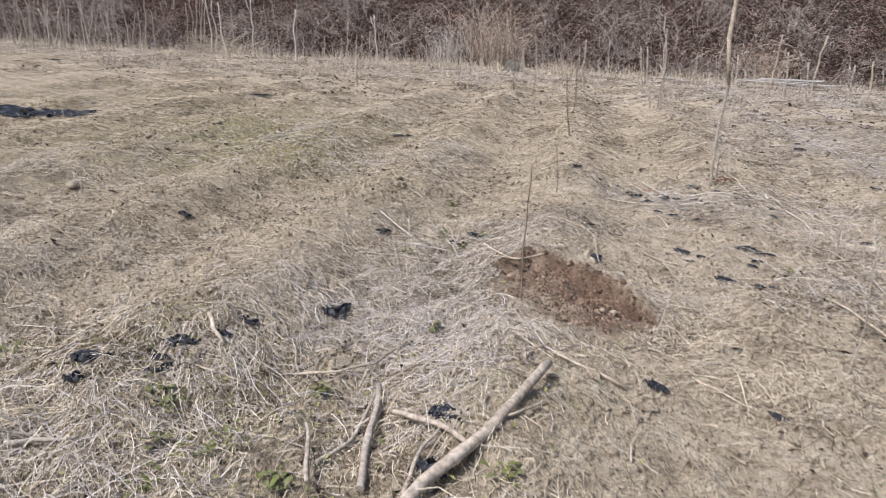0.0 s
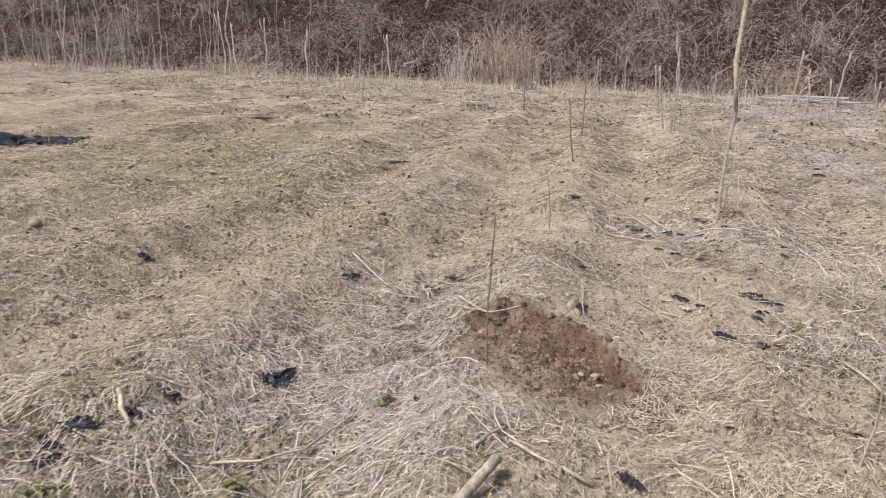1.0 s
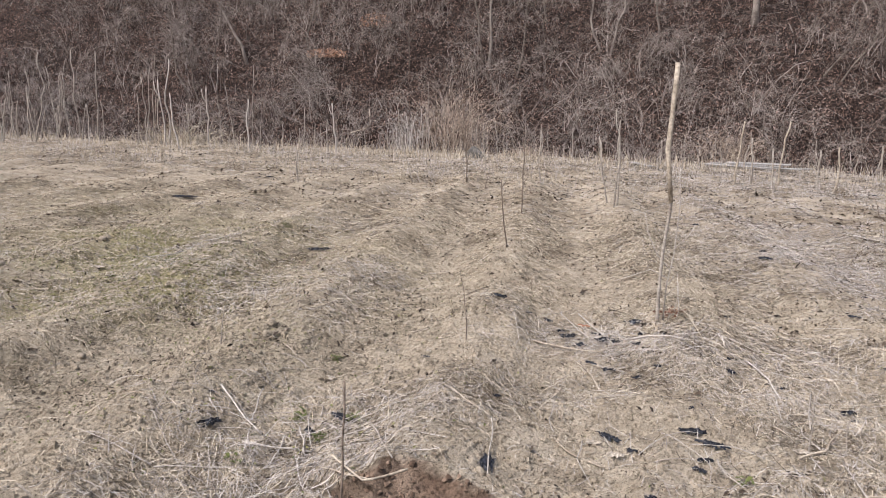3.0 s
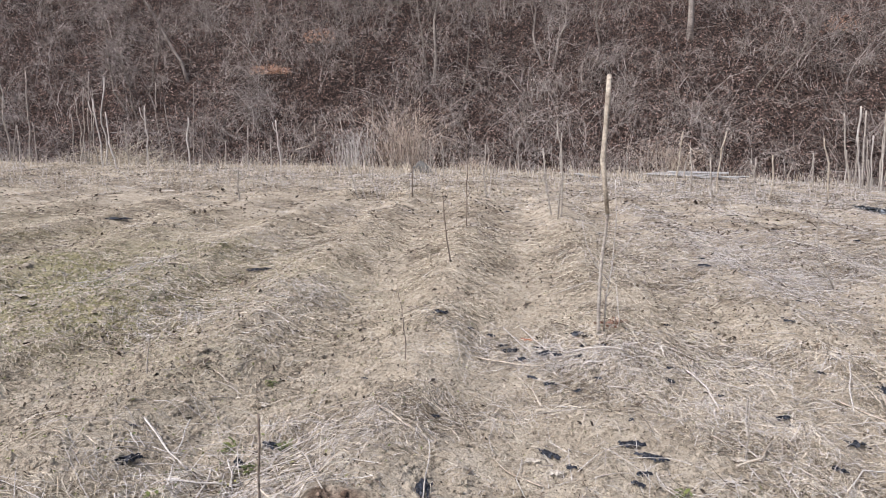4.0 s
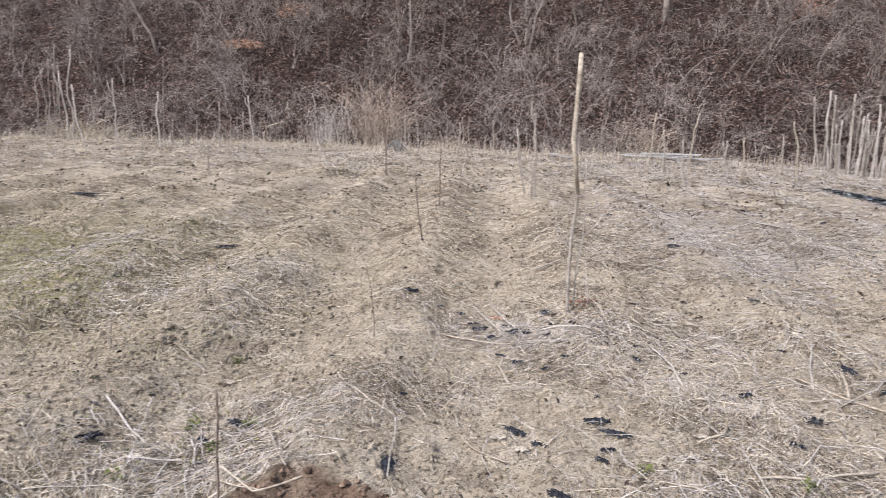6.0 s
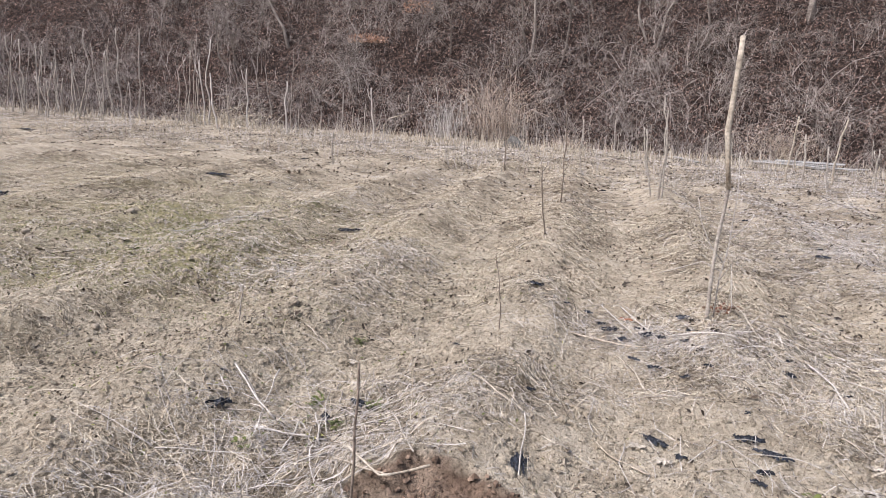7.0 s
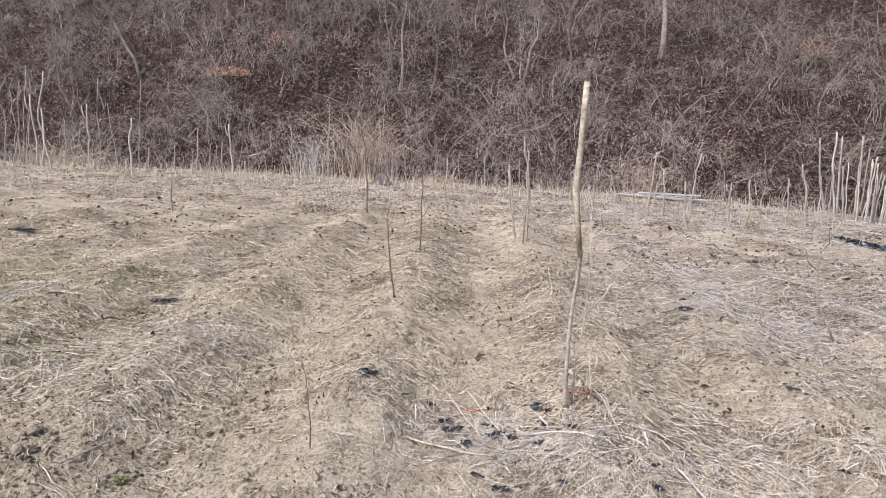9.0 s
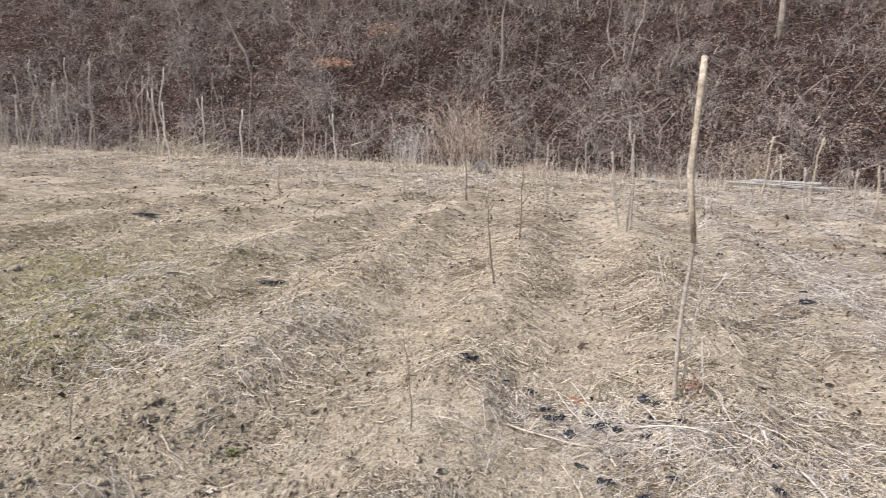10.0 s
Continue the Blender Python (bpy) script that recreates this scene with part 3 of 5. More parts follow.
def leaflets(x, y, z, size, tilt=0.5, up=0.0):
    """Small folded leaves: four corners and a raised rib."""
    n = len(x)
    a, t, r = RNG.uniform(0, 2 * np.pi, n), RNG.normal(up, tilt, n), RNG.normal(0, tilt, n)
    fx = np.stack([np.cos(a) * np.cos(t), np.sin(a) * np.cos(t), np.sin(t)], 1)
    sx = np.stack([-np.sin(a) * np.cos(r), np.cos(a) * np.cos(r), np.sin(r)], 1)
    nz = np.cross(fx, sx)
    c = np.stack([x, y, z], 1)
    s = size[:, None]
    v = np.stack([c - fx * s, c + sx * s * 0.5 + nz * s * 0.2, c + fx * s, c - sx * s * 0.5 + nz * s * 0.2], 1).reshape(-1, 3)
    i = np.arange(n)[:, None] * 4
    return v, np.concatenate([i + np.array([[0, 1, 2]]), i + np.array([[0, 2, 3]])], 0)


def lay_chaff():
    # Dark litter bits that also stand in for shade in gaps and holes.
    for n, x0, x1, y0, y1, size in ((22000, -6.6, 3.0, 2.3, 7.6, 0.0066), (22000, -9.5, 5.6, 7.4, 14, 0.0095), (16000, -16, 10, 13.8, 27, 0.02), (2600, -6.4, 3.2, 2.4, 8, 0.012), (3000, -10, 6, 7.5, 15, 0.017)):
        x, y = scatter(n, x0, x1, y0, y1, 1.0, lambda a, b: np.clip(0.45 + 0.6 * fbm(a * 1.7, b * 1.7, 2, 145), 0.05, 1) * (1 - pit_mask(a, b)) * (1 - 0.9 * bell(a, b, -1.2, 7.3, 0.6, 0.5)))
        k = len(x)
        v, f = leaflets(x, y, ground_z(x, y) + RNG.uniform(0.004, 0.022, k), size * RNG.lognormal(0, 0.5, k), 0.5)
        tagged(part("chaff_and_gap_shade", mesh_of("chaff_and_gap_shade", v, f), CHAFF), "dark rotten leaf bits and chaff, also standing in for shaded gaps", "chaff", kind="stuff")


def lay_green():
    def lush(a, b):
        return np.clip(0.9 * bell(a, b, -5.3, 8.6, 2.2, 2.0) + 0.85 * bell(a, b, -2.6, 2.9, 1.1, 0.7) + 0.3 * bell(a, b, -1.9, 5.9, 0.7, 0.5) + 0.35 * bell(a, b, -2.7, 5.5, 0.8, 0.5) + 0.3 * bell(a, b, -3.6, 6.8, 0.6, 0.5) + 0.9 * bell(a, b, -5.0, 9.2, 0.9, 0.8)
                       + 0.02, 0, 1) * (0.45 + 0.55 * np.clip(grain(a * 2.2, b * 2.2, 150) * 1.6, 0, 1))
    x, y = scatter(30000, -9, 3, 2, 13, 1.0, lush)
    k = len(x)
    v, f = leaflets(x, y, ground_z(x, y) + RNG.uniform(0.008, 0.042, k), RNG.uniform(0.006, 0.015, k), 0.5, 0.3)
    tagged(part("green_weeds", mesh_of("green_weeds", v, f), GREEN), "low yellow-green weeds coming up through the straw", "weeds", kind="stuff")


# ---- the wooded slope ----
def brush(rng, stems, height, arch):
    """One leafless shrub round the origin: stems, twigs and fine shoots."""
    p, q, r0, r1, fp, fq, fr = [], [], [], [], [], [], []
    for _ in range(stems):
        ang, out = rng.uniform(0, 2 * np.pi), rng.uniform(0.1, 1.0) * arch
        h, at, rad = height * rng.uniform(0.55, 1.1), np.array([rng.normal(0, 0.25), rng.normal(0, 0.25), -0.1]), rng.uniform(0.008, 0.017)
        way = np.array([np.cos(ang) * out, np.sin(ang) * out, 1.0])
        for k in range(4):
            way = way / np.linalg.norm(way)
            nxt = at + way * h / 4 + rng.normal(0, 0.05, 3)
            p.append(at), q.append(nxt), r0.append(rad), r1.append(rad * 0.75)
            for _ in range(0 if k == 0 else int(rng.integers(2, 4))):
                b = at + (nxt - at) * rng.uniform(0, 1)
                d = way * 0.6 + rng.normal(0, 0.55, 3)
                tip = b + d * h * rng.uniform(0.10, 0.26)
                fp.append(b), fq.append(tip), fr.append(rad * 0.5)
                for _ in range(4):
                    c = b + (tip - b) * rng.uniform(0.1, 0.95)
                    fp.append(c), fq.append(c + (d * 0.5 + rng.normal(0, 0.5, 3) - np.array([0, 0, 0.15])) * h * rng.uniform(0.05, 0.16)), fr.append(max(0.0055, rad * 0.33))
            at, rad = nxt, rad * 0.75
            way = way + np.array([np.cos(ang) * out * 0.5, np.sin(ang) * out * 0.5, -0.28 * arch]) + rng.normal(0, 0.15, 3)
    return joined(prisms(p, q, np.array(r0), np.array(r1)), slivers(fp, fq, np.array(fr)))


def plant_brush():
    rng = np.random.default_rng(31)
    kinds = [brush(rng, int(rng.integers(5, 10)), h, a) for h, a in ((1.3, 0.6), (1.8, 0.9), (2.4, 0.7), (0.9, 1.0), (2.8, 0.5), (2.0, 1.3), (1.5, 0.5), (2.2, 1.0), (1.1, 1.2), (3.0, 0.8))]
    heaps = {"near": ([], []), "pale": ([], [])}
    total = {id(vs): 0 for vs, _ in heaps.values()}
    n = 2900
    x, y = rng.uniform(-50, 32, n), 27.9 + 18.5 * rng.uniform(0, 1, n) ** 1.25
    keep = (inside(x, y) < -1.0) & (rng.uniform(0, 1, n) < np.clip(0.74 + 0.50 * fbm(x * 0.22, y * 0.25, 2, 160), 0.06, 1) * (1 - 0.1 * step(7, 15, x))) & (x > -1.0 * y - 3) & (x < 0.64 * (y - 2) + 3) & ((x > -0.62 * (y - 2) - 7) | (rng.uniform(0, 1, n) < 0.6))
    x, y = x[keep], y[keep]
    z = ground_z(x, y)
    for k in range(len(x)):
        v, f = kinds[int(rng.integers(0, len(kinds)))]
        a, s = rng.uniform(0, 2 * np.pi), rng.uniform(0.55, 1.25)
        rot = np.array([[np.cos(a), -np.sin(a), 0], [np.sin(a), np.cos(a), 0], [0, 0, 1]])
        w = v @ rot.T * np.array([1, 1, rng.uniform(0.8, 1.15)]) * s + np.array([x[k], y[k], z[k]])
        vs, fs = heaps["pale" if rng.uniform() < 0.38 - 0.20 * float(step(4, 13, x[k])) else "near"]
        fs.append(f + total[id(vs)])
        total[id(vs)] += len(w)
        vs.append(w)
    for key, (vs, fs) in heaps.items():
        ob = part("undergrowth", mesh_of("undergrowth", np.concatenate(vs), np.concatenate(fs)), TWIGS if key == "near" else TWIGS_PALE)
        tagged(ob, "tangled leafless grey-brown brushwood on the slope" if key == "near" else "paler bare shrubs among the brushwood on the slope", "shrubs", kind="stuff")


def lay_litter():
    n = 270000
    x, y = RNG.uniform(-54, 30, n), 27.5 + 17 * RNG.uniform(0, 1, n) ** 1.2
    keep = (inside(x, y) < -0.3) & (x > -1.0 * y - 2) & (x < 0.62 * (y - 2) + 7)
    x, y = x[keep], y[keep]
    v, f = leaflets(x, y, ground_z(x, y) + RNG.uniform(0.01, 0.09, len(x)), RNG.uniform(0.025, 0.07, len(x)), 0.7)
    tagged(part("leaf_litter", mesh_of("leaf_litter", v, f), LEAVES), "brown fallen leaves covering the wooded slope", "leaves", kind="stuff")


def tube(points, radii, sides=6, cap=True):
    """A bmesh tube along points with a radius at each."""
    bm = bmesh.new()
    rings = []
    pts = [Vector(p) for p in points]
    for k, p in enumerate(pts):
        d = (pts[min(k + 1, len(pts) - 1)] - pts[max(k - 1, 0)]).normalized()
        u = d.cross(Vector((0, 0, 1)) if abs(d.z) < 0.9 else Vector((1, 0, 0))).normalized()
        w = d.cross(u)
        rings.append([bm.verts.new(p + (u * math.cos(2 * math.pi * j / sides) + w * math.sin(2 * math.pi * j / sides)) * radii[k]) for j in range(sides)])
    for a, b in zip(rings, rings[1:]):
        for j in range(sides):
            bm.faces.new((a[j], a[(j + 1) % sides], b[(j + 1) % sides], b[j])).smooth = True
    if cap:
        bm.faces.new(rings[0][::-1])
        bm.faces.new(rings[-1])
    return bm


def bent(rng, height, lean, wobble, n=9, foot=-0.12):
    """Points of an upright stem with a lean and some crooks."""
    pts, off = [], np.zeros(2)
    for k in range(n):
        s = k / (n - 1)
        if k:
            off = off + rng.normal(0, wobble, 2)
        pts.append((lean[0] * s + off[0] * math.sin(math.pi * min(1, s * 1.2)) ** 0.5, lean[1] * s + off[1], foot + (height - foot) * s))
    return pts


def tree_kind(seed, height, thick, lean, bark):
    rng = np.random.default_rng(seed)
    root = new("tree")
    pts = bent(rng, height, lean, height * (0.003 if thick > 0.1 else 0.016), 11, -0.3)
    radii = [thick * (1 - 0.8 * k / 10) * (1.35 if k == 0 else 1) for k in range(11)]
    part("trunk", tube(pts, radii, 7), bark, root)
    p, q, r0, r1, fp, fq, fr = [], [], [], [], [], [], []
    for _ in range(24):
        k = int(rng.integers(3, 10))
        a = np.array(pts[k]) + (np.array(pts[k + 1 if k < 10 else 10]) - np.array(pts[k])) * rng.uniform(0, 1)
        ang = rng.uniform(0, 2 * np.pi)
        long = height * rng.uniform(0.10, 0.26) * (1.25 - k / 12)
        way = np.array([math.cos(ang), math.sin(ang), rng.uniform(0.5, 1.5)])
        rad = min(radii[k] * 0.4, 0.02)
        for seg in range(3):
            way = way / np.linalg.norm(way)
            b = a + way * long / 3
            p.append(a), q.append(b), r0.append(rad), r1.append(rad * 0.7)
            for _ in range(4):
                c = a + (b - a) * rng.uniform(0, 1)
                tip = c + (way * 0.7 + rng.normal(0, 0.5, 3)) * long * rng.uniform(0.15, 0.4)
                fp.append(c), fq.append(tip), fr.append(rad * 0.35)
                for _ in range(2):
                    e = c + (tip - c) * rng.uniform(0.2, 0.9)
                    fp.append(e), fq.append(e + rng.normal(0, 0.5, 3) * long * 0.2), fr.append(0.004)
            a, rad = b, rad * 0.7
            way = way + rng.normal(0, 0.2, 3) + np.array([0, 0, 0.15])
    v, f = joined(prisms(p, q, np.array(r0), np.array(r1)), slivers(fp, fq, np.array(fr)))
    part("crown", mesh_of("crown", v, f), TWIGS, root)
    return tagged(root, "slender leafless tree with grey-brown bark on the slope", "tree", "trees on the slope")


def plant_trees():
    kinds = [tree_kind(401, 7.5, 0.045, (0.5, 0), TRUNK), tree_kind(402, 6.0, 0.035, (-0.9, 0.2), TRUNK), tree_kind(403, 9.0, 0.06, (0.2, 0), TRUNK),
             tree_kind(404, 5.0, 0.04, (-1.4, 0), TRUNK)]
    # the stems that stand out: x, y, height, thickness at the foot, lean
    for k, (x, y, height, thick, lean) in enumerate([(-16.2, 34.9, 5.5, 0.085, (-3.4, 0)), (-4.46, 34.5, 7.5, 0.075, (0.35, 0)), (-4.75, 34.9, 7.0, 0.055, (-0.35, 0)), (-3.22, 34.3, 6.0, 0.05, (1.1, 0)), (0.73, 36.5, 5.5, 0.06, (-0.9, 0)),
                                                     (1.06, 36.2, 5.5, 0.055, (0.7, 0)), (3.17, 35.5, 6.5, 0.055, (-0.2, 0)), (7.44, 36.9, 9.0, 0.16, (0.1, 0)), (14.6, 31.8, 6.5, 0.06, (0.5, 0)), (15.0, 31.9, 7.0, 0.055, (0.9, 0)),
                                                     (15.4, 32.1, 6.0, 0.05, (0.3, 0)), (-13.5, 35.6, 4.5, 0.045, (1.0, 0)), (-18.3, 32.9, 5.5, 0.05, (-1.7, 0)), (-17.6, 32.4, 5.0, 0.045, (-1.3, 0)), (-9.4, 37.4, 5.5, 0.05, (-0.5, 0)),
                                                     (10.2, 33.9, 4.5, 0.045, (2.6, 0)), (9.6, 34.2, 4.0, 0.04, (2.2, 0)), (-17.9, 34.2, 4.0, 0.04, (1.0, 0)), (-8.0, 34.0, 4.0, 0.035, (0.4, 0)), (12.2, 36.0, 6.0, 0.05, (0.4, 0))]):
        tree = tree_kind(430 + k, height, thick, lean, TRUNK_PALE if k in (0, 1, 4, 5, 7) else TRUNK)
        tree.location = (x, y, zed(x, y))
    # x, y, kind, size: the further stems
    seen = []
    rng = np.random.default_rng(77)
    for _ in range(54):
        y = rng.uniform(36, 62)
        seen.append((rng.uniform(-0.62, 0.62) * (y + 4), y, int(rng.integers(0, 4)), rng.uniform(0.5, 0.9)))
    first = {}
    for x, y, k, s in seen:
        m = Matrix.Translation((x, y, zed(x, y))) @ Matrix.Rotation(0.0 if k in (1, 3) else rng.uniform(0, 6.28), 4, "Z")
        if k not in first:
            first[k] = kinds[k]
            kinds[k].matrix_basis = m @ Matrix.Scale(s, 4)
            continue
        c = copy_thing(kinds[k], m)
        c.scale = (s, s, s)


def leaf_shrub(x, y, wide, tall, count, seed, material, label):
    """A low shrub that has kept its dry leaves."""
    rng = np.random.default_rng(seed)
    root = new("shrub")
    root.location = (x, y, zed(x, y))
    v, f = brush(rng, 7, tall, 0.9)
    part("stems", mesh_of("stems", v, f), TWIGS, root)["kind"] = "stuff"
    a, r = rng.uniform(0, 6.28, count), np.sqrt(rng.uniform(0, 1, count)) * wide
    h = tall * (0.3 + 0.75 * rng.uniform(0, 1, count)) * (1 - 0.3 * (r / wide) ** 2)
    v, f = leaflets(np.cos(a) * r, np.sin(a) * r * 0.6, h, rng.uniform(0.03, 0.065, count), 0.7)
    part("foliage", mesh_of("foliage", v, f), material, root, "dry rust-coloured leaves")
    return tagged(root, label, "shrub", "leafy shrubs on the slope")


def tussock(x, y, wide, tall, count, seed, material, label, name="grass_tussock", droop=0.5):
    """A clump of tall dry blades that arch outwards."""
    rng = np.random.default_rng(seed)
    a, out = rng.uniform(0, 6.28, count), rng.uniform(0.05, 1, count)
    bx, by = rng.normal(0, wide * 0.22, count), rng.normal(0, wide * 0.16, count)
    h, fall = tall * rng.uniform(0.45, 1.1, count), rng.uniform(0.0, 1.0, count) ** 1.5
    base = np.stack([bx, by, ground_z(x + bx, y + by) - zed(x, y) - 0.05], 1)
    rings = []
    for s in (0.0, 0.4, 0.7, 0.88, 1.0):
        side = out * wide * droop * s ** 1.8 + rng.normal(0, 0.015, count) * tall * s
        up = h * (1.25 * s - 0.25 * s * s - 0.75 * fall * s ** 4)
        rings.append(base + np.stack([np.cos(a) * side, np.sin(a) * side, up], 1))
    r = 0.0048 * rng.uniform(0.6, 1.7, count)
    taper = (1.0, 0.95, 0.85, 0.65, 0.3)
    c = np.concatenate(rings[2:])[rng.integers(0, 3 * count, count * 4)] + rng.normal(0, 0.03 * tall, (count * 4, 3)) * np.array([1, 1, 0.6])
    flecks = slivers(c, c + rng.normal(0, 0.035, (count * 4, 3)) - np.array([0, 0, 0.03]), rng.uniform(0.006, 0.015, count * 4))
    v, f = joined(flecks, prisms(np.concatenate(rings[:-1]), np.concatenate(rings[1:]), np.concatenate([r * k for k in taper[:-1]]), np.concatenate([r * k for k in taper[1:]])))
    ob = part(name, mesh_of(name, v, f), material)
    ob.location = (x, y, zed(x, y))
    return tagged(ob, label, "grass clump", kind="stuff")


# ---- things of the field ----
def stick(pts, r0, r1, label, material=GREY_WOOD, name="stick", rise=0.01, category="stick", sides=6, knots=True):
    """A fallen branch lying on the ground along points of the plan."""
    rng = np.random.default_rng(int(abs(pts[0][0] * 913 + pts[0][1] * 377) * 10))
    line, radii = [], []
    n, rough = 7, 0.02 if category == "pole" else 0.1
    if category != "pole":
        r0, r1 = r0 * 0.8, r1 * 0.8
    sway, k1, k2 = (0.0 if category == "pole" else 0.005), rng.uniform(0, 6.28), rng.uniform(0, 6.28)
    for k in range(n * (len(pts) - 1) + 1):
        i, u = min(k // n, len(pts) - 2), k / n - min(k // n, len(pts) - 2)
        s = k / (n * (len(pts) - 1))
        a, b = pts[i], pts[i + 1]
        x, y = a[0] + (b[0] - a[0]) * u, a[1] + (b[1] - a[1]) * u
        r = r0 + (r1 - r0) * s
        dz = (a[2] if len(a) > 2 else 0) * (1 - u) + (b[2] if len(b) > 2 else 0) * u
        line.append([x + rng.normal(0, r * rough) + sway * math.sin(7 * s + k1), y + rng.normal(0, r * rough) + sway * math.sin(11 * s + k2), zed(x, y) + r + rise + dz])
        radii.append(r * (1.18 if knots and k % 6 == 3 else 1.0) * rng.uniform(0.94, 1.06))
    zs, along = np.array([p[2] for p in line]), np.linspace(-1, 1, len(line))
    smooth = np.polyval(np.polyfit(along, zs, 1 if len(pts) == 2 or category == "pole" else 2), along)
    smooth = smooth + 0.4 * max(0.0, float((zs - smooth).max()))
    at = Vector((line[0][0], line[0][1], 0))
    for p, z in zip(line, smooth):
        p[2] = float(z)
    ob = part(name, tube([Vector(p) - at for p in line], radii, sides), material)
    ob.location = at
    return tagged(ob, label, category)


def stake(x, y, height, lean, r, seed, material=GREY_WOOD, label="thin weathered wooden stake standing in the field", group="stakes", fork=False, name="wooden_stake", crook=0.014):
    rng = np.random.default_rng(seed)
    root = new(name)
    root.location = (x, y, zed(x, y))
    pts = bent(rng, height, (lean, rng.normal(0, 0.04)), height * crook, 9)
    rr = [r * (1.05 - 0.35 * k / 8) * rng.uniform(0.92, 1.08) for k in range(9)]
    part("pole", tube(pts, rr, 6), material, root)
    if fork:
        a = Vector(pts[6])
        side = rng.choice([-1, 1])
        part("branch_stub", tube([a, a + Vector((side * 0.07 * height, 0, 0.10 * height)), a + Vector((side * 0.10 * height, 0.02, 0.24 * height))], [r * 0.7, r * 0.6, r * 0.45], 5), material, root)
    return tagged(root, label, "stake", group)


def sapling(x, y, height, lean, r, seed, twigs=5, wood=BARK, label="thin leafless fruit tree whip planted in the field"):
    rng = np.random.default_rng(seed)
    root = new("sapling")
    root.location = (x, y, zed(x, y))
    pts = bent(rng, height, (lean, 0), height * 0.012, 9, -0.06)
    part("stem", tube(pts, [r * (1.1 - 0.6 * k / 8) for k in range(9)], 5), wood, root)
    for _ in range(twigs):
        a = Vector(pts[int(rng.integers(2, 8))])
        ang, long = rng.uniform(0, 6.28), height * rng.uniform(0.06, 0.16)
        m = a + Vector((math.cos(ang) * 0.5, math.sin(ang) * 0.5, 0.6)) * long
        part("twig", tube([a, m, m + Vector((math.cos(ang) * 0.2, math.sin(ang) * 0.2, 0.7)) * long], [r * 0.45, r * 0.35, r * 0.2], 4), wood, root)
    return tagged(root, label, "sapling", "planted saplings")


def crumpled(seed, wide, deep, high, ragged=0.35, n=13):
    """A torn, crumpled sheet with thickness, round the origin."""
    rng = np.random.default_rng(seed)
    s = int(rng.integers(0, 9999))
    u, v = np.meshgrid(np.linspace(-1, 1, n), np.linspace(-1, 1, n))
    x = u * wide / 2 + 0.18 * wide * grain(u * 2.2, v * 2.2, s)
    y = v * deep / 2 + 0.18 * deep * grain(u * 2.2, v * 2.2, s + 1)
    fold = 1 - np.abs(fbm(u * 1.8, v * 1.8, 2, s + 2))
    z = high * (0.45 * np.clip(fold, 0, 1) ** 2 + 0.16 * np.abs(grain(u * 6, v * 6, s + 5)) + 0.07 * grain(u * 13, v * 13, s + 6)) * (1 - 0.55 * np.clip(np.hypot(u, v), 0, 1) ** 2) + 0.006
    bm = bmesh.new()
    grid = [[bm.verts.new((x[j, i], y[j, i], z[j, i])) for i in range(n)] for j in range(n)]
    for j in range(n - 1):
        for i in range(n - 1):
            cu, cv = (u[j, i] + u[j, i + 1]) / 2, (v[j, i] + v[j + 1, i]) / 2
            edge = math.hypot(cu, cv) + ragged * float(grain(cu * 2.5, cv * 2.5, s + 3)) + 0.2 * float(grain(cu * 7, cv * 7, s + 4))
            if edge < 0.93:
                bm.faces.new((grid[j][i], grid[j][i + 1], grid[j + 1][i + 1], grid[j + 1][i]))
    loose = [w for w in bm.verts if not w.link_faces]
    bmesh.ops.delete(bm, geom=loose, context="VERTS")
    bmesh.ops.solidify(bm, geom=bm.faces[:], thickness=0.003)
    for w in bm.verts:
        w.co.x, w.co.y, w.co.z = min(max(w.co.x, -wide * 0.7), wide * 0.7), min(max(w.co.y, -deep * 0.7), deep * 0.7), min(max(w.co.z, 0.0), high * 0.75 + 0.006)
    for f in bm.faces:
        f.smooth = False
    return bm


def lump(seed, size, squash, rough=0.25, detail=2):
    rng = np.random.default_rng(seed)
    s = int(rng.integers(0, 9999))
    bm = bmesh.new()
    bmesh.ops.create_icosphere(bm, subdivisions=detail, radius=1)
    for w in bm.verts:
        c = w.co
        k = 1 + rough * float(fbm(c.x * 1.4 + c.z, c.y * 1.4 - c.z * 0.7, 3, s))
        w.co = Vector((c.x * k * size, c.y * k * size * 0.8, c.z * k * size * squash))
    for f in bm.faces:
        f.smooth = True
    return bm


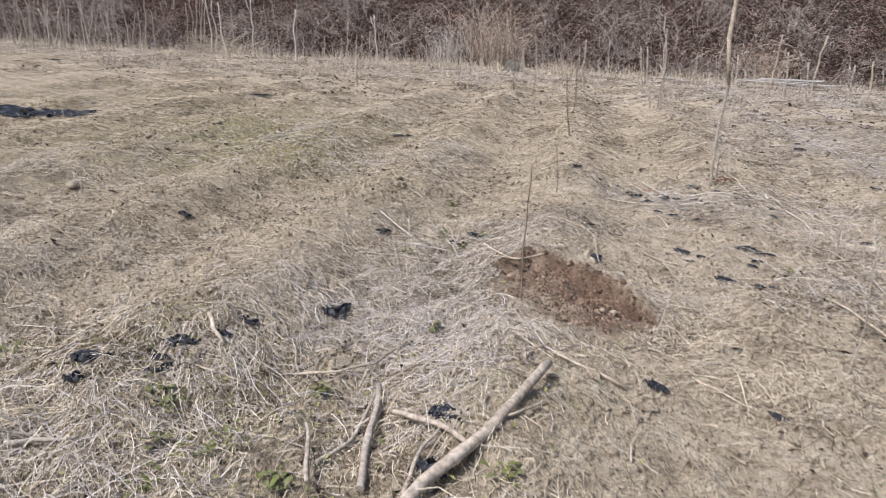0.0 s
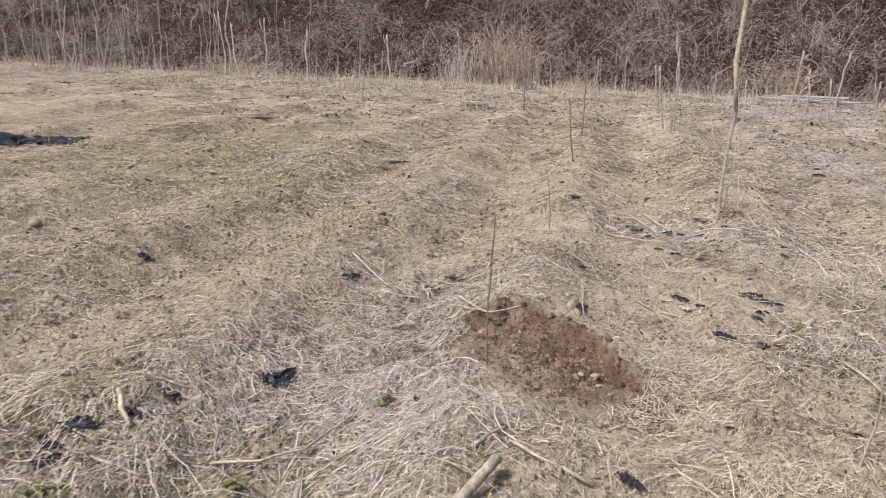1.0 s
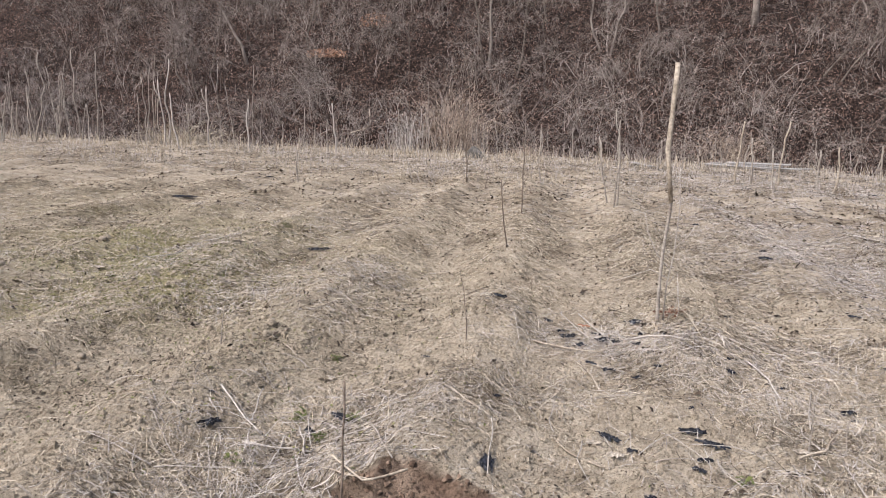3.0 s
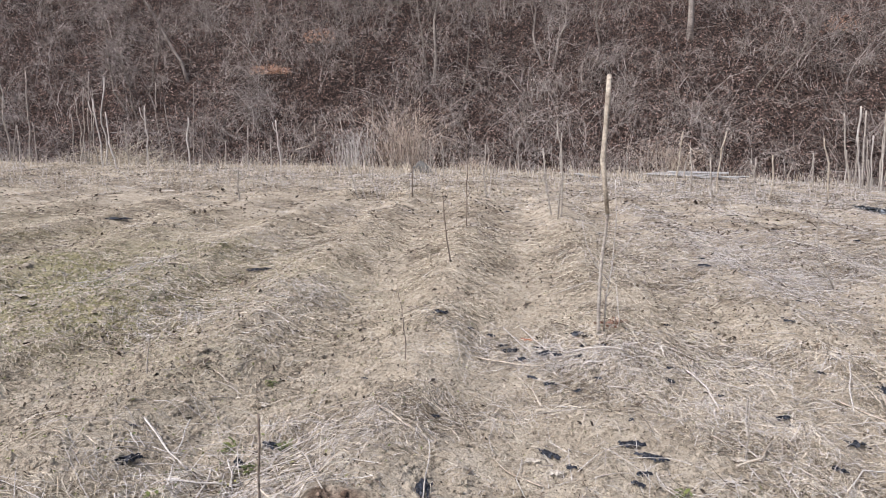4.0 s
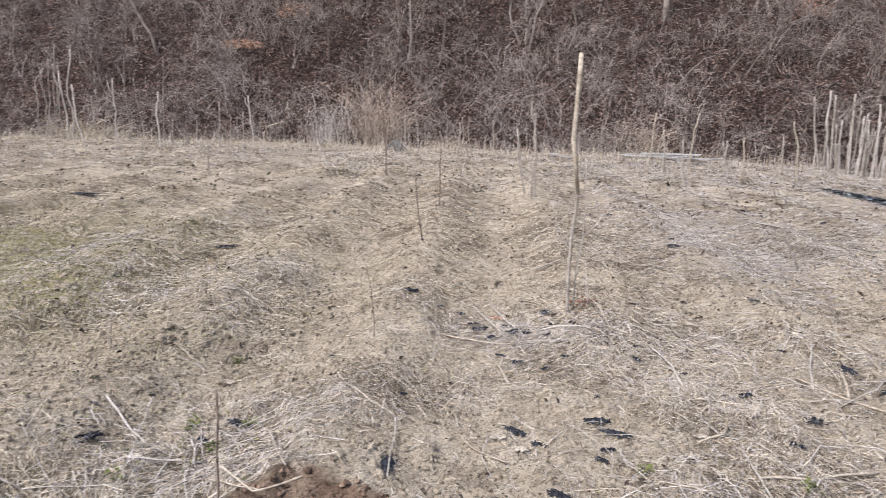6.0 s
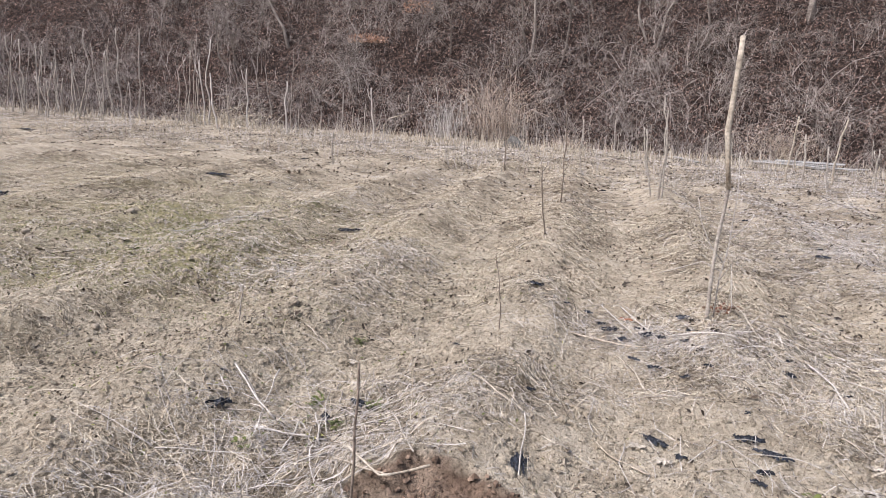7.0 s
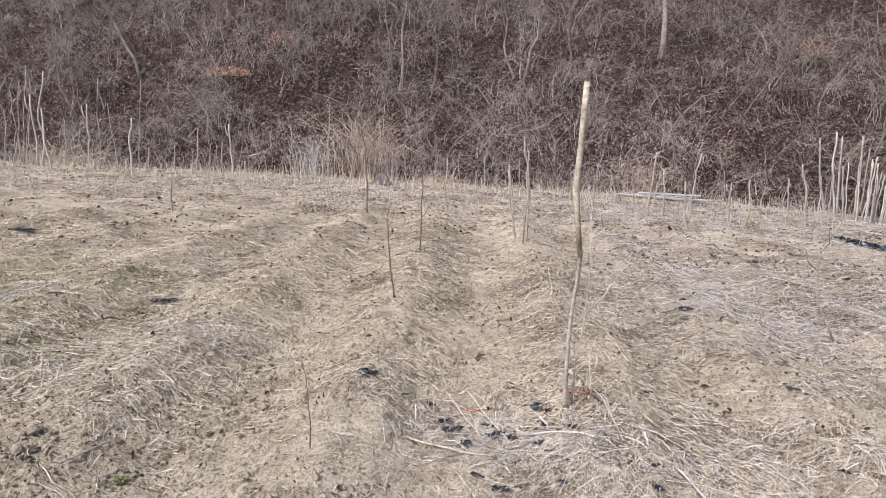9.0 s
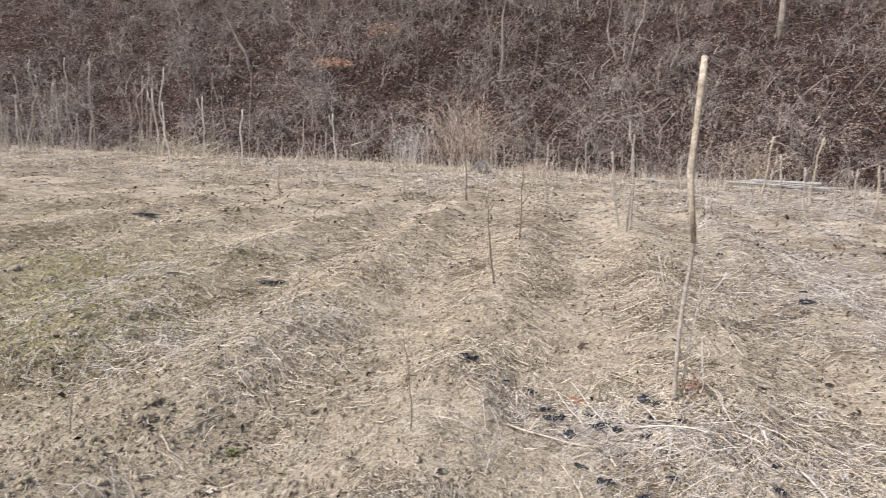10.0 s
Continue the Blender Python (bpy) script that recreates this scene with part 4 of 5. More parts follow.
def place_scraps():
    kinds = [crumpled(600 + k, 1.15, 0.5 + 0.08 * k, 0.22, 0.6, 19) for k in range(6)]
    meshes = []
    for k, bm in enumerate(kinds):
        me = bpy.data.meshes.new("plastic_scrap")
        bm.to_mesh(me)
        bm.free()
        me.materials.append(FILM)
        meshes.append(me)
    # x, y, width of each torn piece of black mulch film
    near = [(-3.22, 3.10, 0.19), (-3.19, 2.95, 0.10), (-2.82, 3.69, 0.11), (-2.91, 3.14, 0.17), (-2.99, 3.20, 0.09), (-2.97, 3.34, 0.17), (-1.71, 3.06, 0.16), (-1.70, 2.81, 0.12),
            (-0.32, 5.25, 0.13), (-0.13, 5.16, 0.08), (-0.04, 5.19, 0.06), (-0.43, 4.26, 0.05), (-0.88, 3.74, 0.09), (-4.25, 5.51, 0.13), (-2.86, 3.49, 0.10), (-0.41, 3.55, 0.07)]
    middle = [(-0.50, 5.97, 0.13), (-0.39, 5.78, 0.07), (-0.05, 6.07, 0.15), (0.03, 5.87, 0.13), (-0.03, 5.71, 0.08), (-0.08, 5.61, 0.07), (-2.04, 5.87, 0.11), (-2.17, 5.71, 0.10), (-2.66, 5.47, 0.15),
              (-1.17, 6.23, 0.05), (-0.27, 6.83, 0.07), (-0.12, 6.98, 0.06), (0.00, 6.34, 0.05), (-1.71, 6.74, 0.05), (-0.34, 5.27, 0.07), (-2.80, 5.77, 0.04), (1.84, 7.12, 0.12), (1.68, 7.57, 0.06),
              (-1.33, 8.16, 0.14), (-0.15, 7.94, 0.17), (-0.01, 7.53, 0.06), (0.66, 8.50, 0.07), (1.14, 8.57, 0.05), (1.79, 8.69, 0.10)]
    far = [(1.65, 11.15, 0.09), (1.59, 10.86, 0.15), (4.62, 13.55, 0.12), (6.12, 13.85, 0.14), (5.73, 13.83, 0.09), (-7.37, 13.37, 0.44), (-3.74, 10.22, 0.27), (-7.36, 17.01, 0.20), (-0.82, 16.29, 0.12),
           (1.29, 13.62, 0.09), (2.23, 9.64, 0.06), (1.15, 10.95, 0.06), (6.25, 19.51, 0.11), (-15.70, 18.10, 0.4)]
    under = [(0.36, 6.99, 0.10), (0.66, 6.87, 0.07), (0.98, 6.59, 0.11), (0.99, 6.50, 0.06), (1.27, 6.31, 0.11), (-0.90, 8.06, 0.09), (-0.78, 7.79, 0.08), (-0.57, 7.12, 0.09), (-0.45, 6.96, 0.09), (-1.07, 8.03, 0.05),
             (1.54, 7.43, 0.06), (1.02, 5.95, 0.08), (2.01, 6.82, 0.14), (-0.72, 7.67, 0.14), (-0.50, 7.74, 0.10), (-0.35, 7.58, 0.09), (-0.62, 7.51, 0.11), (-0.46, 7.59, 0.12), (-0.15, 7.74, 0.09), (-0.21, 7.43, 0.08), (0.40, 7.21, 0.08)]
    strips = [(-2.53, 4.13, 0.14, 0.26, 0.30), (-1.13, 5.41, 0.075, 0.19, 0.08)]
    rng = np.random.default_rng(9)
    for x, y, w in near + middle + far + under:
        ob = part("plastic_scrap", meshes[int(rng.integers(0, 6))], None)
        z = zed(x, y) + (0.007 if (x, y, w) in under else 0.022 if (x, y, w) in far else 0.004)
        ob.matrix_world = Matrix.Translation((x, y, z + 0.004)) @ Matrix.Rotation(rng.normal(0, 0.5), 4, "Z") @ Matrix.Diagonal((w, w * rng.uniform(0.6, 1.1), min(w * rng.uniform(1.8, 3.2), 0.3), 1))
        tagged(ob, "torn crumpled scrap of black plastic film on the straw", "plastic scrap", "scraps of black film")
    for x, y, w, long, turn in strips:
        ob = part("plastic_scrap", meshes[2], None)
        ob.matrix_world = Matrix.Translation((x, y, zed(x, y) + 0.012)) @ Matrix.Rotation(turn, 4, "Z") @ Matrix.Diagonal((w, long * 1.5, w * 1.5, 1))
        tagged(ob, "twisted strip of bluish black plastic film lying in the straw", "plastic scrap", "scraps of black film")


def place_stones():
    meshes = []
    for k in range(4):
        bm = lump(700 + k, 1.0, 0.6)
        me = bpy.data.meshes.new("stone")
        bm.to_mesh(me)
        bm.free()
        me.materials.append(STONE)
        meshes.append(me)
    spots = [(-5.6, 5.95, 0.10), (-6.0, 5.5, 0.11), (-4.05, 6.3, 0.06), (-6.2, 8.0, 0.08), (-1.03, 4.75, 0.05), (-1.10, 4.66, 0.035), (-1.00, 4.62, 0.045), (-0.59, 4.7, 0.045), (-1.24, 3.88, 0.035),
             (-2.9, 5.2, 0.04), (-2.2, 6.3, 0.045), (0.15, 6.9, 0.05), (0.5, 5.9, 0.045), (-6.1, 9.4, 0.09), (-4.4, 4.8, 0.04), (-3.7, 7.6, 0.05), (0.9, 10.4, 0.06)]
    rng = np.random.default_rng(12)
    for x, y, s in spots:
        ob = part("stone", meshes[int(rng.integers(0, 4))], None)
        ob.matrix_world = Matrix.Translation((x, y, zed(x, y) + s * 0.18)) @ Matrix.Rotation(rng.uniform(0, 6.28), 4, "Z") @ Matrix.Scale(s * 0.6, 4)
        tagged(ob, "pale tan field stone half sunk in the soil", "stone", "field stones")


def place_weeds():
    rng = np.random.default_rng(22)
    spots = [(-2.59, 2.69, 0.24), (-2.52, 2.80, 0.18), (-3.80, 3.29, 0.17), (-1.46, 2.77, 0.12), (-2.60, 2.53, 0.14), (-2.86, 2.98, 0.12), (-2.78, 2.98, 0.12), (-2.22, 2.65, 0.10), (-2.30, 3.29, 0.10), (-1.96, 4.05, 0.07),
             (-2.40, 5.26, 0.11), (-2.08, 5.62, 0.07), (-2.27, 5.81, 0.10), (0.91, 5.52, 0.08), (1.46, 5.76, 0.09), (0.12, 5.52, 0.08), (-1.98, 5.85, 0.08), (-2.39, 6.83, 0.06), (-4.48, 10.91, 0.14), (-5.01, 9.01, 0.16)]
    for x, y, s in spots:
        root = new("weed_plant")
        root.location = (x, y, zed(x, y))
        for k in range(int(rng.integers(16, 26))):
            a, up, long = rng.uniform(0, 6.28), rng.uniform(0.2, 1.0), rng.uniform(0.016, 0.040)
            b, reach = rng.uniform(0, 6.28), s * 0.55 * rng.uniform(0, 1) ** 0.8
            foot = Vector((math.cos(b) * reach, math.sin(b) * reach, 0))
            foot.z = zed(x + foot.x, y + foot.y) - root.location.z + rng.uniform(0.0, 0.03)
            bm = bmesh.new()
            d, side = Vector((math.cos(a), math.sin(a), up)), Vector((-math.sin(a), math.cos(a), 0))
            rows = []
            for j in range(5):
                u = j / 4
                w = long * 0.30 * math.sin(math.pi * (0.12 + 0.86 * u))
                c = d * long * u - Vector((0, 0, 0.45 * long * u * u)) + Vector((0, 0, 0.008)) + foot
                rows.append([bm.verts.new(c - side * w + Vector((0, 0, w * 0.35))), bm.verts.new(c), bm.verts.new(c + side * w + Vector((0, 0, w * 0.35)))])
            for p, q in zip(rows, rows[1:]):
                for j in range(2):
                    bm.faces.new((p[j], p[j + 1], q[j + 1], q[j])).smooth = True
            part("leaf", bm, SPROUT if rng.uniform() < 0.6 else GREEN, root)
        tagged(root, "small green weed rosette growing through the dead grass", "weed", "green weeds")


# ---- the slope and its plants ----
lay_litter()
plant_brush()
plant_trees()
leaf_shrub(-12.0, 34.3, 1.0, 0.6, 700, 801, RUST, "low shrub with rust-brown dead leaves on the slope")
leaf_shrub(-10.1, 36.0, 0.8, 0.9, 420, 802, RUST, "small shrub still holding pale rust leaves on the slope")
leaf_shrub(14.4, 37.4, 0.9, 1.0, 260, 803, RUST, "sparse shrub with a few pinkish dead leaves")
tussock(-5.0, 29.5, 3.2, 2.7, 290, 811, REED, "tall clump of tan dead grass at the foot of the slope", droop=0.75)
tussock(-2.2, 28.6, 1.8, 0.9, 150, 812, REED, "smaller clump of tan dead grass at the field's edge")
tussock(-6.6, 27.6, 2.0, 2.0, 90, 813, STRAW_GREY, "bleached dead perennial stems at the foot of the slope", "dead_perennial", 0.5)
tussock(5.4, 29.6, 2.6, 1.1, 240, 814, REED, "low tan grass tufts at the foot of the slope")
tussock(-15.5, 27.6, 3.6, 1.2, 300, 815, STRAW, "tan grass tufts under tall dead stems")

# ---- grass, clods and weeds of the field ----
lay_grass()
lay_clods()
lay_chaff()
lay_green()
upright(900, -9, 6, 3, 16, 0.12, 0.0016, STRAW, "short dry stalks standing in the straw", "dry_stalks")
upright(2600, -26, 11.5, 17, 28, 0.30, 0.004, STRAW_GREY, "bleached dry stalks standing along the far part of the field", "dry_stalks")
upright(2600, -26, 11.5, 24.5, 28.2, 0.22, 0.006, STRAW, "fringe of dry grass along the field's far edge", "dry_fringe", lambda a, b: 0.8 * (1 - bell(a, b, 5.6, 25.6, 1.6, 1.6)))


# ---- the tall post and what leans on it ----
def tall_post():
    root = new("post")
    root.location = (-0.01, 7.9, zed(-0.01, 7.9))
    line = [(0.0, 0, -0.2), (0.0, 0, 0.05), (-0.004, 0, 0.25), (0.0, 0, 0.45), (0.008, 0.0, 0.64), (0.032, 0.01, 0.84), (0.042, 0.0, 1.0), (0.014, 0, 1.22),
            (-0.010, 0, 1.42), (-0.002, 0, 1.56), (0.006, 0, 1.74), (0.014, 0, 1.90), (0.018, 0, 2.08)]
    rad = [0.020, 0.019, 0.0175, 0.0165, 0.016, 0.0155, 0.016, 0.018, 0.021, 0.0195, 0.0175, 0.020, 0.017]
    part("lower_pole", tube(line[:8], [a * 0.82 for a in rad[:7]] + [rad[7]], 9), GREY_WOOD, root, "grey weathered lower end")
    part("upper_pole", tube(line[6:], [a * 1.03 for a in rad[6:]], 9), PEELED, root, "pale peeled upper end")
    for k in (7, 9, 11):
        bm = lump(820 + k, rad[k] * 1.25, 0.7, 0.15, 1)
        bmesh.ops.translate(bm, verts=bm.verts[:], vec=line[k])
        part("knot", bm, PEELED, root)
    return tagged(root, "tall crooked peeled wooden post standing in the field", "post")


tall_post()


def post_sapling():
    """The thin tree beside the post, with bent side shoots."""
    root = new("sapling")
    root.location = (0.04, 7.95, zed(0.04, 7.95))
    part("stem", tube([(0, 0, -0.05), (0.01, 0, 0.3), (0.05, 0, 0.55), (0.07, 0, 0.95), (0.05, 0, 1.25)], [0.007, 0.006, 0.005, 0.004, 0.003], 5), PALE_WOOD, root)
    for pts in ([(0.03, 0, 0.42), (-0.08, 0, 0.55), (-0.16, 0, 0.72), (-0.2, 0, 0.9)], [(0.01, 0, 0.36), (-0.12, 0.02, 0.42), (-0.26, 0.03, 0.36), (-0.42, 0.03, 0.30)],
                [(0.05, 0, 0.6), (0.16, 0, 0.72), (0.2, 0, 0.8)], [(0.0, 0, 0.2), (0.09, -0.02, 0.3), (0.12, -0.02, 0.1), (0.1, -0.03, 0.02)],
                [(0.02, 0, 0.3), (0.08, -0.03, 0.42), (0.10, -0.05, 0.25), (0.07, -0.06, 0.05)]):
        part("shoot", tube(pts, [0.0045, 0.004, 0.0035, 0.0025][:len(pts)], 4), PALE_WOOD, root)
    return tagged(root, "thin leafless sapling with bent side shoots beside the tall post", "sapling", "planted saplings")


post_sapling()

# ---- stakes: x, y, height, lean ----
left_edge = [(-13.5, 23.75, 1.85, -0.35), (-14.79, 25.08, 2.27, -0.27), (-14.9, 25.4, 3.0, 0.18), (-15.7, 25.6, 0.9, -0.1), (-14.5, 26.2, 1.5, -0.08), (-13.7, 26.0, 2.1, 0.03),
             (-10.8, 23.24, 1.7, -0.02), (-11.8, 26.3, 0.73, 0.05), (-11.2, 26.9, 0.87, 0.03), (-6.29, 15.98, 0.68, 0.03), (-9.77, 25.52, 1.45, -0.04), (-9.8, 26.5, 0.92, 0.03),
             (-8.83, 25.97, 1.67, -0.11), (-8.74, 25.04, 1.11, -0.03), (-3.41, 25.56, 1.14, -0.09), (-2.88, 24.13, 1.31, -0.11), (-1.3, 18.05, 1.21, -0.05)]
middle = [(0.09, 14.71, 1.7, -0.06), (0.15, 14.9, 1.5, -0.02), (0.02, 15.2, 1.15, -0.2), (0.15, 19.3, 1.12, -0.16), (-0.49, 27.0, 1.1, -0.06), (3.33, 20.23, 1.56, 0.12), (4.04, 21.44, 1.2, -0.08),
          (4.09, 19.55, 0.99, -0.12), (4.62, 21.1, 1.62, 0.15), (5.52, 19.94, 1.11, 0.02), (5.55, 20.88, 0.97, -0.09), (7.65, 22.55, 1.05, -0.09),
          (7.12, 20.39, 1.53, -0.28), (10.1, 24.6, 0.83, -0.07), (2.2, 25.5, 0.9, 0.05), (4.9, 25.9, 0.8, 0.1)]
corner = [(9.67, 24.39, 2.21, -0.38), (9.79, 24.1, 2.39, -0.1), (9.68, 23.77, 2.24, -0.04), (10.03, 23.88, 1.58, -0.09), (9.9, 23.24, 2.27, 0.01), (9.9, 22.68, 1.61, 0.01),
          (10.1, 22.74, 1.5, 0.07), (10.57, 22.88, 2.01, -0.04), (10.55, 22.34, 1.31, -0.03), (10.25, 23.5, 1.7, 0.12), (10.35, 23.2, 1.35, 0.2), (10.75, 23.0, 1.55, 0.15),
          (10.8, 22.5, 1.1, 0.2), (10.15, 23.1, 1.2, 0.1), (9.75, 23.5, 1.45, -0.15), (10.45, 22.9, 1.0, 0.1),
          (9.95, 23.3, 1.9, 0.05), (10.05, 22.95, 1.75, 0.1)]
short = [(10.2, 22.8, 1.3, 0.18), (10.3, 22.7, 1.55, 0.16), (10.35, 22.5, 1.25, 0.22), (10.6, 22.7, 1.4, 0.2), (10.65, 22.6, 1.0, 0.25), (9.85, 23.0, 1.1, -0.05), (10.0, 22.6, 0.9, 0.05),
         (10.45, 22.4, 1.15, 0.12), (9.6, 24.0, 1.5, 0.02), (9.55, 24.5, 1.1, -0.05), (10.1, 23.4, 2.0, 0.1), (10.3, 23.1, 1.6, 0.06), (10.5, 22.6, 1.7, 0.1), (10.7, 22.9, 1.8, 0.12), (10.2, 22.95, 1.0, 0.15)]
for k, (x, y, h, lean) in enumerate(left_edge):
    stake(x, y, h, lean, 0.020 + 0.008 * (h > 1.6), 900 + k, PALE_WOOD if h > 1.6 else GREY_WOOD, fork=k in (1, 5, 12))
for k, (x, y, h, lean) in enumerate(middle):
    stake(x, y, h, lean, 0.018 if k < 3 else 0.025, 940 + k, PEELED if k in (5, 8, 9, 12) else GREY_WOOD, fork=k == 10)
for k, (x, y, h, lean) in enumerate(corner + short):
    stake(x - 0.22, y, h, lean, 0.021 + 0.009 * (h > 2), 980 + k, PALE_WOOD if k % 2 else GREY_WOOD, "pale wooden stake in a bundle stuck upright at the field's corner", "stakes at the corner", crook=0.009)

# tall dead stems along the far end of the field
stem_rng = np.random.default_rng(55)
for k in range(70):
    x = stem_rng.uniform(-27, -11.5) if k < 30 else stem_rng.uniform(-29, -17.5)
    y = stem_rng.uniform(22.5, 26.3)
    stake(x, y, stem_rng.uniform(0.9, 3.3), stem_rng.normal(-0.05, 0.25), stem_rng.uniform(0.010, 0.019) if k < 30 else stem_rng.uniform(0.016, 0.03), 1100 + k, GREY_WOOD,
          "tall dead plant stem at the field's edge", "dead stems", name="dead_plant")
for k in range(34):
    x = stem_rng.uniform(-10.5, 9.5)
    y = float(far_edge(np.array(x))) - stem_rng.uniform(0.2, 2.6)
    stake(x, y, stem_rng.uniform(0.45, 1.25), stem_rng.normal(0, 0.1), stem_rng.uniform(0.008, 0.015), 1240 + k, GREY_WOOD,
          "short dead stem along the field's far edge", "dead stems", name="dead_plant")


def hooked_stem():
    root = new("dead_plant")
    root.location = (-8.6, 26.5, zed(-8.6, 26.5))
    part("stem", tube([(0, 0, -0.1), (0.02, 0, 0.4), (0.2, 0, 0.62), (0.75, 0, 0.78), (0.9, 0, 0.95), (0.88, 0, 1.45)], [0.02, 0.02, 0.019, 0.018, 0.017, 0.012], 6), PEELED, root)
    return tagged(root, "pale dead stem bent into a hook", "stem", "dead stems")


hooked_stem()

# ---- saplings: x, y, height, lean, radius, twigs ----
for k, (x, y, h, lean, r, tw) in enumerate([(-1.45, 10.45, 0.82, -0.10, 0.010, 3), (-1.46, 13.3, 1.45, 0.0, 0.010, 4), (-2.96, 17.8, 1.9, -0.18, 0.015, 3), (-4.23, 17.9, 1.8, -0.39, 0.016, 5),
                                            (-1.47, 7.07, 0.55, -0.06, 0.004, 1), (-4.64, 21.5, 2.3, 0.03, 0.014, 2), (-2.5, 17.3, 0.45, 0.1, 0.008, 3), (0.54, 5.95, 0.34, 0.0, 0.005, 0),
                                            (-3.14, 6.54, 0.28, 0.04, 0.006, 0), (-0.82, 4.45, 0.35, 0.10, 0.005, 1)]):
    sapling(x, y, h, lean, r, 1200 + k, tw, GREY_WOOD if k in (3, 5, 7, 8, 9) else BARK)


def bent_sapling():
    root = new("sapling")
    root.location = (2.92, 10.36, zed(2.92, 10.36))
    part("stem", tube([(0, 0, -0.05), (-0.08, 0, 0.14), (-0.2, 0, 0.36), (-0.25, 0, 0.6), (-0.24, 0, 0.85), (-0.3, 0, 1.07)], [0.012, 0.011, 0.010, 0.009, 0.008, 0.005], 6), GREY_WOOD, root)
    part("twig", tube([(-0.24, 0, 0.7), (-0.34, 0, 0.78), (-0.38, 0, 0.92)], [0.006, 0.005, 0.003], 4), BARK, root)
    part("twig", tube([(-0.25, 0, 0.85), (-0.16, 0, 0.98), (-0.18, 0, 1.12)], [0.006, 0.005, 0.003], 4), BARK, root)
    return tagged(root, "leaning leafless sapling with a crooked stem", "sapling", "planted saplings")


bent_sapling()
stake(-1.55, 4.40, 0.76, 0.01, 0.0048, 1300, BARK, "thin wooden stake at the dug planting hole", "stakes by the saplings", crook=0.004)
stake(0.0, 4.03, 0.62, 0.02, 0.005, 1302, GREY_WOOD, "thin grey stem standing in the straw", "stakes by the saplings")

